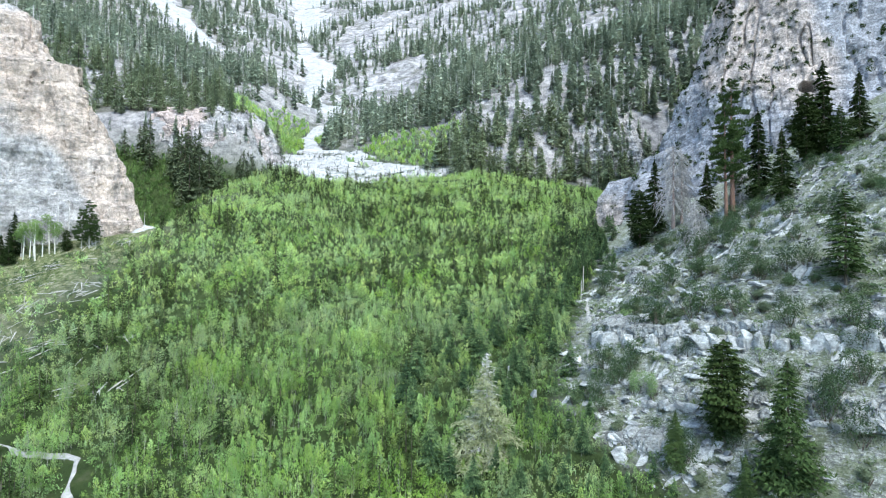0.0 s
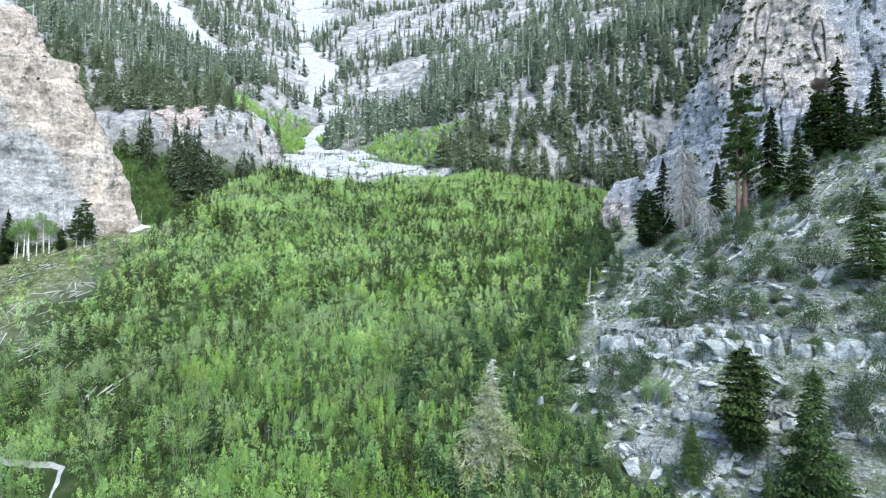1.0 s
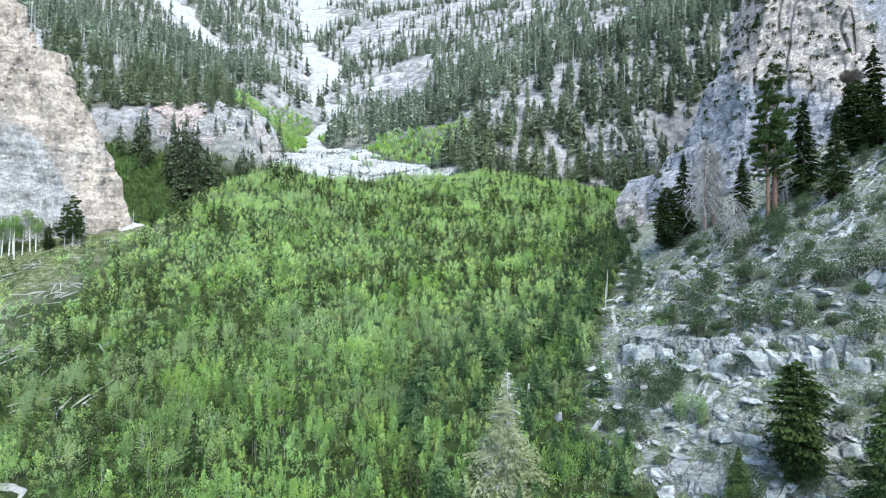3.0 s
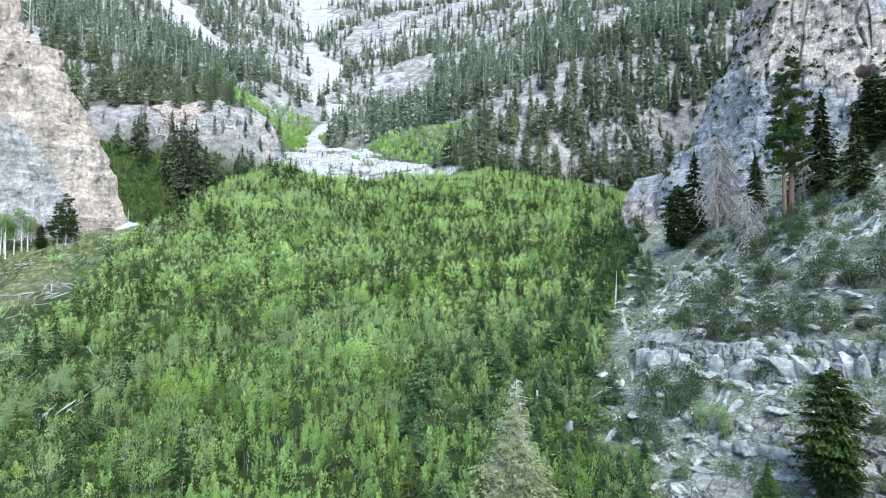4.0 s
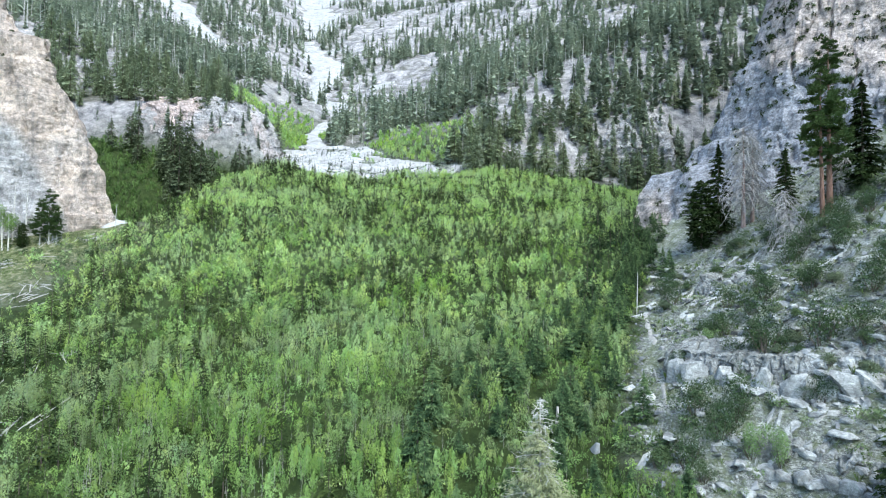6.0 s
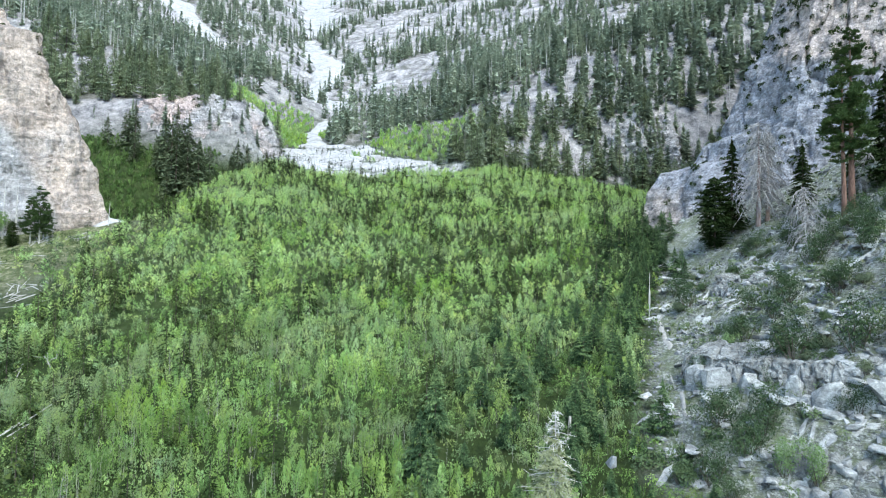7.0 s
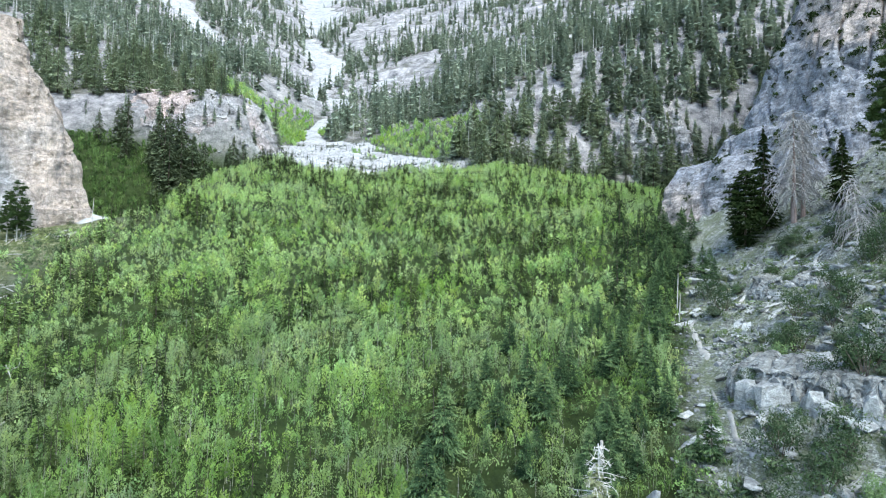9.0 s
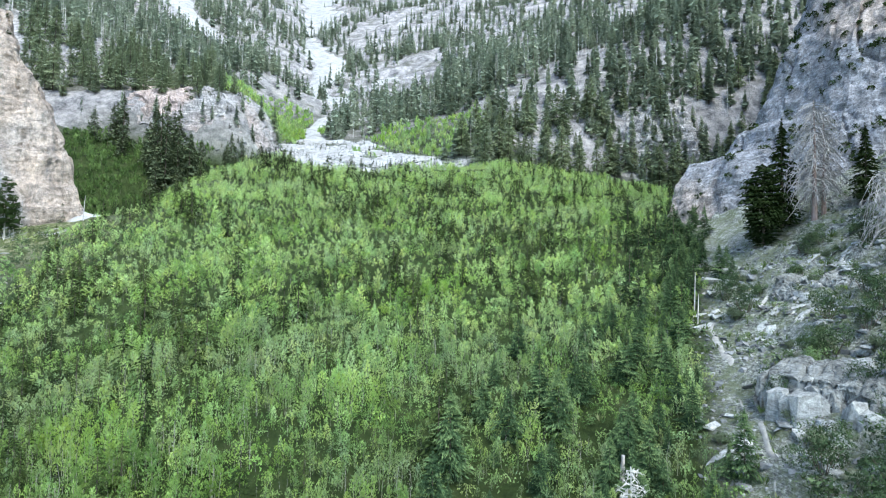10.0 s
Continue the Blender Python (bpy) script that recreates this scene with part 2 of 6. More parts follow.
ROCK_LEFT = rock_material("limestone_left", (0.368, 0.361, 0.364), (0.50, 0.40, 0.335), 0.0, 0.5, 0.7, 0.5, 1.5, 0.05, 0.8, 0.9, 0.75, 0.25)
ROCK_RIGHT = rock_material("limestone_right", (0.24, 0.25, 0.282), (0.38, 0.32, 0.288), 0.02, 0.55, 1.3, 0.6, 1.4, 0.08, 0.6, 0.6, 1.0, 0.35)
ROCK_BAND = rock_material("limestone_band", (0.35, 0.345, 0.352), (0.45, 0.355, 0.325), 0.10, 0.55, 1.0, 0.6, 1.6, 0.1, 0.5, 0.9, 0.6, 0.2)
ROCK_BLOCK = rock_material("limestone_block", (0.30, 0.315, 0.318), (0.34, 0.31, 0.29), 0.02, 0.6, 1.6, 0.6, 1.45, 0.1, 0.6, 0.35, 0.8, 0.2, True)
ROCK_PALE = rock_material("pale_limestone", (0.375, 0.39, 0.387), (0.45, 0.42, 0.39), 0.0, 0.7, 1.6, 0.6, 1.35, 0.1, 0.4, 0.35, 0.6, 0.1)
ROCK_SLOPE = rock_material("limestone_slope", (0.27, 0.285, 0.285), (0.35, 0.32, 0.297), 0.0, 0.45, 1.0, 0.5, 1.6, 0.3, 0.5, 0.5)


def ground_material():
    m = Mat("ground_cover", 0.95, 0.1)
    fine, mid, big = m.noise(2.2, 7, 0.75), m.noise(0.35, 6, 0.65), m.noise(0.05, 4, 0.5)
    turf = m.ramp(mid, [(0.3, (0.016, 0.026, 0.010)), (0.55, (0.042, 0.066, 0.021)), (0.75, (0.085, 0.096, 0.047))])
    bands = m.noise(1.0, 7, 0.72, m.scaled(0.2, 0.2, 2.4), 0.3)
    scree = m.ramp(m.noise(1.3, 10, 0.85), [(0.35, (0.09, 0.105, 0.09)), (0.43, (0.235, 0.258, 0.238)), (0.52, (0.385, 0.41, 0.39)), (0.64, (0.585, 0.605, 0.585))])
    scree = m.mix(m.ramp(bands, [(0.47, 0.0), (0.51, 0.85), (0.54, 0.0), (0.58, 0.0), (0.61, 0.7), (0.64, 0.0)]), scree, (0.05, 0.052, 0.055))
    scree = m.mix(0.85, scree, m.mix(1.0, scree, m.ramp(m.noise(3.2, 6, 0.8), [(0.35, 0.3), (0.65, 1.75)]), "MULTIPLY"))
    scree = m.mix(m.ramp(m.math("ADD", m.noise(0.3, 6, 0.75), m.math("MULTIPLY", m.math("SUBTRACT", fine, 0.5), 0.7)), [(0.45, 0.0), (0.57, 0.75)]), scree, m.ramp(fine, [(0.3, (0.075, 0.098, 0.055)), (0.7, (0.19, 0.23, 0.125))]))
    cells = m.noise(1.0, 10, 0.78, m.scaled(0.11, 0.11, 0.16))
    rock = m.ramp(cells, [(0.36, (0.08, 0.08, 0.088)), (0.45, (0.21, 0.208, 0.22)), (0.53, (0.325, 0.316, 0.325)), (0.66, (0.47, 0.45, 0.45))])
    rock = m.mix(0.6, rock, m.mix(1.0, rock, m.ramp(m.noise(0.45, 7, 0.75), [(0.35, 0.5), (0.65, 1.5)]), "MULTIPLY"))
    soil = m.ramp(fine, [(0.3, (0.035, 0.038, 0.025)), (0.7, (0.133, 0.133, 0.112))])
    steep = m.ramp(m.math("ADD", m.slope(), m.math("MULTIPLY", m.math("SUBTRACT", m.noise(0.09, 6, 0.7), 0.5), 1.1)), [(0.72, 1.0), (0.95, 0.1)])
    hill = m.mix(steep, soil, rock)
    c = m.mix(m.attr("scree"), hill, scree)
    c = m.mix(m.attr("turf"), c, turf)
    c = m.mix(m.attr("dry"), c, m.ramp(m.noise(0.8, 8, 0.75), [(0.36, (0.05, 0.072, 0.03)), (0.5, (0.14, 0.165, 0.075)), (0.64, (0.36, 0.345, 0.26))]))
    h = m.math("ADD", m.math("MULTIPLY", fine, 0.6), m.math("ADD", m.noise(0.9, 8, 0.75), m.math("MULTIPLY", cells, 1.5)))
    return m.done(c, h, 1.0, 0.8)


def snow_material():
    m = Mat("old_snow", 0.6, 0.3)
    dirt = m.noise(0.16, 8, 0.75)
    litter = m.ramp(m.noise(0.85, 7, 0.8), [(0.53, 0.0), (0.6, 0.75)])
    return m.done(m.mix(litter, m.ramp(dirt, [(0.3, (0.16, 0.152, 0.145)), (0.42, (0.27, 0.27, 0.27)), (0.55, (0.375, 0.381, 0.388)), (0.75, (0.45, 0.458, 0.466))]), (0.13, 0.115, 0.10)), m.noise(0.5, 5, 0.6), 0.5, 0.6)


def leaf_material(name, dark, mid, light, patch=0.05, through=0.3, tint=True, olive=None, speck=0.25):
    m = Mat(name, 0.85, 0.06)
    f = m.math("ADD", m.math("MULTIPLY", m.island(), speck), m.math("MULTIPLY", m.noise(patch, 3, 0.6), 1 - speck))
    if tint:
        f = m.math("ADD", m.math("MULTIPLY", f, 0.5), m.math("MULTIPLY", m.math("ADD", m.math("MULTIPLY", m.attr("tint"), 0.75), m.math("MULTIPLY", m.chance(), 0.25)), 0.5))
    else:
        f = m.math("ADD", m.math("MULTIPLY", f, 0.7), m.math("MULTIPLY", m.chance(), 0.3))
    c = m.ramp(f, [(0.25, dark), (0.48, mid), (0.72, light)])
    if olive:
        c = m.mix(m.ramp(m.noise(0.07, 5, 0.65), [(0.45, 0.0), (0.62, 0.8)]), c, m.mix(0.65, c, olive))
        c = m.mix(m.ramp(m.noise(0.045, 4, 0.6, m.scaled(1, 1.3, 1)), [(0.52, 0.0), (0.66, 0.6)]), c, (0.24, 0.40, 0.05))
        hue = m.math("FRACT", m.math("ADD", m.math("MULTIPLY", m.attr("tint"), 23.7), m.math("MULTIPLY", m.chance(), 7.0)))
        c = m.mix(1.0, c, m.ramp(hue, [(0.0, (0.90, 1.0, 1.12)), (0.35, (0.98, 1.04, 1.04)), (0.7, (1.08, 1.09, 0.98)), (1.0, (1.18, 1.1, 0.92))]), "MULTIPLY")
    return m.done(c, None, through=through)


def bark_material(name, a, b):
    m = Mat(name, 0.9, 0.15)
    n = m.noise(1.0, 5, 0.6, m.scaled(6, 6, 1.2))
    return m.done(m.ramp(n, [(0.35, a), (0.65, b)]), n, 0.7, 0.06)


ASPEN = leaf_material("aspen_leaves", (0.10, 0.17, 0.05), (0.30, 0.445, 0.14), (0.56, 0.69, 0.285), 0.25, 0.4, True, (0.38, 0.43, 0.27), 0.10)
NEEDLE_DARK = leaf_material("fir_needles", (0.010, 0.020, 0.008), (0.028, 0.047, 0.015), (0.066, 0.095, 0.030), 0.05, 0.12)
NEEDLE_MID = leaf_material("pine_needles", (0.020, 0.040, 0.014), (0.048, 0.080, 0.028), (0.096, 0.136, 0.048), 0.05, 0.12)
# Haze is put into the colour: needles paler and greyer with distance.
NEEDLE_HAZED = leaf_material("hazed_needles", (0.12, 0.155, 0.115), (0.235, 0.29, 0.215), (0.38, 0.43, 0.325), 0.03, 0.34)
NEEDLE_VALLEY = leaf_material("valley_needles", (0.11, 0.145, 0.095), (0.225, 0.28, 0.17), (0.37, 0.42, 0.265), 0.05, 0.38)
NEEDLE_EDGE = leaf_material("edge_fir_needles", (0.014, 0.03, 0.014), (0.04, 0.072, 0.03), (0.10, 0.15, 0.06), 0.3, 0.15)
# The gully's shade is put into this darker copy of the valley needles.
NEEDLE_SHADED = leaf_material("shaded_needles", (0.03, 0.048, 0.03), (0.075, 0.105, 0.06), (0.14, 0.175, 0.10), 0.05, 0.2)
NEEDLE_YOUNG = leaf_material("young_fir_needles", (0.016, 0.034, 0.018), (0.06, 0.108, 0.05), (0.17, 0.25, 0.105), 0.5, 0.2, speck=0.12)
BUSH = leaf_material("shrub_leaves", (0.024, 0.046, 0.024), (0.058, 0.093, 0.045), (0.12, 0.165, 0.08), 0.1, 0.2)
BARK = bark_material("fir_bark", (0.05, 0.04, 0.035), (0.14, 0.12, 0.10))
BARK_RED = bark_material("ponderosa_bark", (0.10, 0.058, 0.047), (0.24, 0.15, 0.115))
BARK_ASPEN = bark_material("aspen_bark", (0.16, 0.18, 0.11), (0.34, 0.35, 0.26))
BARK_WHITE = bark_material("white_aspen_bark", (0.34, 0.34, 0.31), (0.62, 0.62, 0.57))
DEAD = bark_material("weathered_dead_wood", (0.27, 0.262, 0.25), (0.54, 0.53, 0.51))
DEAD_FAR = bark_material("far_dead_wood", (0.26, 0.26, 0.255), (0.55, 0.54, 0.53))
DEAD_PALE = bark_material("bleached_wood", (0.19, 0.185, 0.185), (0.40, 0.39, 0.39))
TWIG_GREY = bark_material("grey_twigs", (0.19, 0.19, 0.17), (0.38, 0.37, 0.335))
GRASS = leaf_material("grass_blades", (0.056, 0.088, 0.032), (0.120, 0.176, 0.056), (0.320, 0.304, 0.192), 0.08, 0.3)
SCRUB_GREY = leaf_material("grey_scrub_leaves", (0.055, 0.085, 0.045), (0.12, 0.17, 0.085), (0.22, 0.285, 0.15), 0.1, 0.25)
GROUND = ground_material()
SNOW = snow_material()
PATH_DUST = Mat("trail_dust", 0.95, 0.1)
PATH_DUST = PATH_DUST.done(PATH_DUST.ramp(PATH_DUST.noise(1.5, 6, 0.7), [(0.3, (0.18, 0.18, 0.174)), (0.7, (0.36, 0.357, 0.342))]), PATH_DUST.noise(6, 4), 0.5, 0.05)


# ---- the ground ----
def warped(lo, hi, n, centre, core):
    """Coordinates that lie close together round a centre and spread towards both ends."""
    a, b = math.asinh((lo - centre) / core), math.asinh((hi - centre) / core)
    return centre + core * np.sinh(np.linspace(a, b, n))


gx = warped(-2500, 2500, 400, 8, 50)
gy = warped(-2600, 2600, 390, 100, 70)
X, Y = np.meshgrid(gx, gy)
Z = ground_height(X, Y)
fan = smooth(-100, -72, X + 12 * fbm(X / 20, Y / 20, 0, 3, 91)) * (1 - smooth(-1, 3, X - right_foot(Y) + 2 * fbm(X / 7, Y / 7, 0, 3, 95))) * (1 - smooth(258, 272, Y))
scree = smooth(-1, 3, X - right_foot(Y)) * (1 - smooth(170, 215, Y)) + smooth(246, 256, Y) * (1 - smooth(300, 330, Y)) * smooth(-100, -80, X) * (1 - smooth(-10, 20, X))
dry = (1 - smooth(-98, -70, X + 14 * fbm(X / 18, Y / 18, 0, 3, 92))) * smooth(40, 55, Y) * (1 - smooth(165, 180, Y)) * (0.35 + 0.65 * smooth(100, 120, Y))
meadow = np.exp(-((X + 100) / 28) ** 2 - ((Y - 365) / 40) ** 2) + np.exp(-((X + 20) / 30) ** 2 - ((Y - 306) / 22) ** 2)
fan = np.clip(fan + meadow + smooth(265, 180, Y) * (1 - smooth(-100, -85, X)) * (1 - dry), 0, 1)
fan = np.maximum(fan, smooth(-2, 4, fan_edge(Y) - X) * smooth(180, 190, Y) * (1 - smooth(272, 280, Y)) * smooth(-175, -160, X))
fan = np.maximum(fan, np.where(X < -60, smooth(170, 150, Y) * (1 - dry), 0))
ground = new("ground", mesh_of("ground", np.stack([X, Y, Z], -1).reshape(-1, 3), grid_faces(len(gx), len(gy)), [GROUND], None,
                               {"turf": fan.ravel(), "scree": np.clip(scree, 0, 1).ravel(), "dry": dry.ravel()}, flat=False))
tagged(ground, "steep valley ground of turf, scree and limestone ledges", "ground", kind="structure")



def ground_z(x, y):
    """Height of the ground sheet itself, between its corners."""
    x, y = np.asarray(x, float), np.asarray(y, float)
    i, j = np.clip(np.searchsorted(gx, x) - 1, 0, len(gx) - 2), np.clip(np.searchsorted(gy, y) - 1, 0, len(gy) - 2)
    u, v = (x - gx[i]) / (gx[i + 1] - gx[i]), (y - gy[j]) / (gy[j + 1] - gy[j])
    return (Z[j, i] * (1 - u) + Z[j, i + 1] * u) * (1 - v) + (Z[j + 1, i] * (1 - u) + Z[j + 1, i + 1] * u) * v


sx, sy = np.meshgrid(np.linspace(-480, 420, 450), np.concatenate([np.linspace(246, 345, 110), np.linspace(346, 1300, 330)]))
depth = snow_depth(sx, sy)
sz = ground_z(sx, sy) + np.clip(depth * 0.25, -1.5, 1.2)
keep = depth.ravel()[grid_faces(*sx.shape[::-1])].max(1) > -1.5
used, back_to = np.unique(grid_faces(*sx.shape[::-1])[keep], return_inverse=True)
snow = new("snow_field", mesh_of("snow_field", np.stack([sx, sy, sz], -1).reshape(-1, 3)[used], back_to.reshape(-1, 4), [SNOW], flat=False))
tagged(snow, "dirty white spring snow lying in the avalanche chute", "snow", kind="structure")


# ---- cliffs ----
CLIFF_POINTS = {}


def cliff(name, label, levels, nu, nv, material, amp=1.0, seed=0, spread=None, climb=0.0, cave=None, fs=1.0, blocks=(3.5, 4.5, 0.9), rough=1.0, warm=(), strata=0.75, big=1.0):
    """A rock wall lofted through plan lines at several heights, weathered into ledges, cracks and blocks."""
    zs = np.array([z for z, _ in levels], float)
    plans = np.array([p for _, p in levels], float)
    v = np.linspace(zs[0], zs[-1], nv)
    line = np.stack([[np.interp(v, zs, plans[:, k, c]) for c in (0, 1)] for k in range(plans.shape[1])])
    line = line.transpose(2, 0, 1)
    seg = np.linalg.norm(np.diff(line.mean(0), axis=0), axis=1)
    along = np.concatenate([[0], np.cumsum(seg * (1 if spread is None else np.array(spread)))])
    u = np.linspace(0, along[-1], nu)
    k = np.clip(np.searchsorted(along, u, "right") - 1, 0, len(seg) - 1)
    f = ((u - along[k]) / (along[k + 1] - along[k]))
    p = line[:, k] * (1 - f)[None, :, None] + line[:, k + 1] * f[None, :, None]
    p[:, :, 0] += 2.5 * big * amp * fs * fbm(p[:, :, 0] / 30, p[:, :, 1] / 30, v[:, None] / 30, 2, seed + 3)
    g = np.stack([p[:, :, 0], p[:, :, 1], np.broadcast_to(v[:, None], p.shape[:2])], -1)
    g[..., 2] += climb * (g[..., 0] - plans[0, 0, 0])
    du, dv = np.gradient(g, axis=1), np.gradient(g, axis=0)
    nrm = np.cross(du, dv)
    nrm /= np.linalg.norm(nrm, axis=-1, keepdims=True) + 1e-9
    x, y, z = g[..., 0] / fs, g[..., 1] / fs, g[..., 2] / fs
    tilt = z + 0.12 * x + 2.5 * fbm(x / 18, y / 18, z / 18, 3, seed)
    ledge = (tilt / 6.5) % 1.0
    ledge = smooth(0.0, 0.8, ledge) * (1 - smooth(0.86, 1.0, ledge))
    thin = (tilt / 1.7 + 0.4 * fbm(x / 5, y / 5, z / 5, 2, seed + 8)) % 1.0
    crack = np.abs(fbm(x / 6, y / 6, z / 28, 3, seed + 5))
    d = 4.0 * big * fbm(x / 22, y / 22, z / 26, 3, seed + 1) + rough * 3.0 * np.abs(fbm(x / 8, y / 8, z / 12, 4 if fs == 1 else 2, seed + 2)) + rough * (0.9 if fs == 1 else 0.4) * fbm(x / 2.4, y / 2.4, z / 2.4, 3 if fs == 1 else 2, seed + 4)
    d = d + strata * ledge + 0.15 * thin - (0.6 + 1.3 * rough) * np.exp(-(crack / 0.07) ** 2)
    if cave:
        q = ((x - cave[0]) / 1.9) ** 2 + ((y - cave[1]) / 5.0) ** 2 + ((z - cave[2]) / 1.3) ** 2
        d = d - 26 * np.exp(-q ** 6)
    d = d if fs == 1 else d * 0.5
    bw, bh, ba = blocks
    tier = np.floor((z + 0.08 * x + 1.2 * fbm(x / 9, y / 9, z / 9, 2, seed + 6)) / bh)
    place = ((u[None, :] / fs + 1.3 * fbm(x / 7, y / 7, z / 7, 2, seed + 7)) / bw + 0.5 * (tier % 2))
    slot = np.floor(place)
    d = d + ba * (2 * lattice(slot.astype(np.int64), tier.astype(np.int64), 0 * tier.astype(np.int64), seed) - 1)
    slot, tier = np.floor(slot * 0 + (u[None, :] / fs + 0.6 * fbm(x / 3, y / 3, z / 3, 2, seed + 9)) / (bw * 0.37)), np.floor((z + 0.6 * fbm(x / 4, y / 4, z / 4, 2, seed + 10)) / (bh * 0.3))
    d = d + 0.4 * ba * (2 * lattice(slot.astype(np.int64), tier.astype(np.int64), 0 * tier.astype(np.int64), seed + 1) - 1)
    gap = np.abs(place - np.round(place)) * bw
    d = d - (0.1 if fs == 1 else 1.0) * np.exp(-(gap / (0.3 if fs == 1 else 0.7)) ** 2)
    d = d - 1.6
    g = g + nrm * (amp * fs * d)[..., None]
    CLIFF_POINTS[name] = g
    stain = sum((np.exp(-((g - np.array(w[:3])) ** 2).sum(-1) / w[3] ** 2) for w in warm), np.zeros(g.shape[:2]))
    ob = new(name, mesh_of(name, g.reshape(-1, 3), grid_faces(nu, nv), [material], None, {"warm": np.clip(stain, 0, 1).ravel()}, flat=rough > 0.42))
    return tagged(ob, label, "cliff", kind="structure")


cliff("cliff_right", "grey and tan limestone cliff with ledges and a small cave", [
    (40, [(115, 300), (67, 215), (43, 168), (64, 141), (88, 130), (130, 116), (200, 95), (300, 60)]),
    (58, [(116.5, 300), (68.5, 215), (44.5, 168), (65, 142), (89, 131), (131, 117), (200, 96), (300, 60)]),
    (69, [(118, 300), (70, 215), (46.5, 167), (66, 143), (89.5, 132), (131.5, 118), (200, 97), (300, 60)]),
    (75, [(121, 300), (73, 215), (50, 167), (67, 145), (90, 133), (132, 119), (200, 99), (300, 60)]),
    (77.5, [(126, 300), (80, 215), (57.5, 166), (68, 145), (90, 133), (132, 119), (200, 99), (300, 60)]),
    (81, [(130, 300), (84, 215), (59, 166), (69, 146), (90.5, 134), (132, 120), (200, 100), (300, 60)]),
    (83, [(134, 300), (87, 215), (64, 166), (70, 146), (90.5, 134), (132, 120), (200, 100), (300, 60)]),
    (92, [(138, 300), (90, 215), (67.5, 164), (72, 148), (91, 136), (133, 121), (200, 102), (300, 62)]),
    (109, [(146, 300), (98, 215), (74.5, 162), (77.5, 150), (93, 139), (135, 124), (200, 106), (300, 66)]),
    (126, [(152, 300), (104, 215), (80, 162), (83, 152), (96, 142), (137, 128), (200, 110), (300, 70)]),
    (165, [(169, 300), (121, 215), (97, 170), (100, 160), (110, 152), (145, 138), (205, 120), (300, 80)]),
    (200, [(197, 300), (149, 215), (125, 190), (128, 184), (135, 178), (165, 165), (215, 145), (300, 110)])],
    400, 250, ROCK_RIGHT, 0.8, 100, (0.3, 0.6, 1.4, 1.8, 0.9, 0.3, 0.2), cave=(90.5, 137, 94.2), blocks=(5, 6, 0.45), rough=0.58, warm=((84, 145, 112, 11), (76, 150, 104, 8), (90, 139, 100, 9), (82, 152, 124, 10), (47, 163, 64, 9)), strata=0.15, big=0.45)
cliff("cliff_left", "pale limestone buttress with warm tan stains", [
    (30, [(-330, 110), (-200, 128), (-135, 150), (-108, 160), (-90, 170), (-99, 182), (-142, 230), (-200, 300)]),
    (62, [(-330, 110), (-200, 130), (-135, 152), (-108, 161), (-91, 170), (-100, 182), (-143, 230), (-201, 300)]),
    (76, [(-330, 112), (-200, 132), (-136, 154), (-110, 163), (-96, 170), (-105, 182), (-148, 230), (-206, 300)]),
    (92, [(-330, 114), (-200, 134), (-138, 156), (-114, 165), (-104, 170), (-113, 182), (-156, 230), (-214, 300)]),
    (100, [(-330, 115), (-200, 135), (-139, 157), (-117, 165), (-109, 169), (-118, 181), (-160, 230), (-218, 300)]),
    (110.5, [(-330, 116), (-200, 136), (-140, 157), (-119, 165), (-112, 170), (-121, 181), (-162, 230), (-220, 300)]),
    (113, [(-330, 117), (-200, 138), (-142, 159), (-125, 166), (-120, 171), (-129, 183), (-170, 230), (-228, 300)]),
    (119, [(-330, 118), (-200, 139), (-143, 160), (-128, 167), (-124, 172), (-133, 184), (-175, 230), (-233, 300)]),
    (126, [(-330, 120), (-200, 142), (-146, 162), (-131, 168), (-126.5, 172), (-136, 184), (-180, 230), (-238, 300)]),
    (129, [(-330, 122), (-200, 145), (-152, 164), (-136, 170), (-130, 173), (-141, 186), (-186, 230), (-243, 300)]),
    (140, [(-330, 130), (-210, 154), (-172, 172), (-163, 177), (-158, 180), (-166, 192), (-206, 230), (-262, 300)]),
    (165, [(-330, 145), (-225, 165), (-205, 182), (-198, 186), (-194, 190), (-202, 200), (-240, 230), (-298, 300)])],
    250, 210, ROCK_LEFT, 0.6, 200, (0.3, 0.6, 1.3, 1.5, 1.5, 0.6, 0.3), blocks=(7, 6, 0.45), rough=0.55, strata=0.9, big=0.45,
    warm=((-93, 169, 62, 9), (-98, 168, 72, 11), (-103, 166, 83, 12), (-107, 166, 95, 12), (-110, 166, 106, 12), (-118, 166, 112, 11), (-127, 168, 120, 12)))
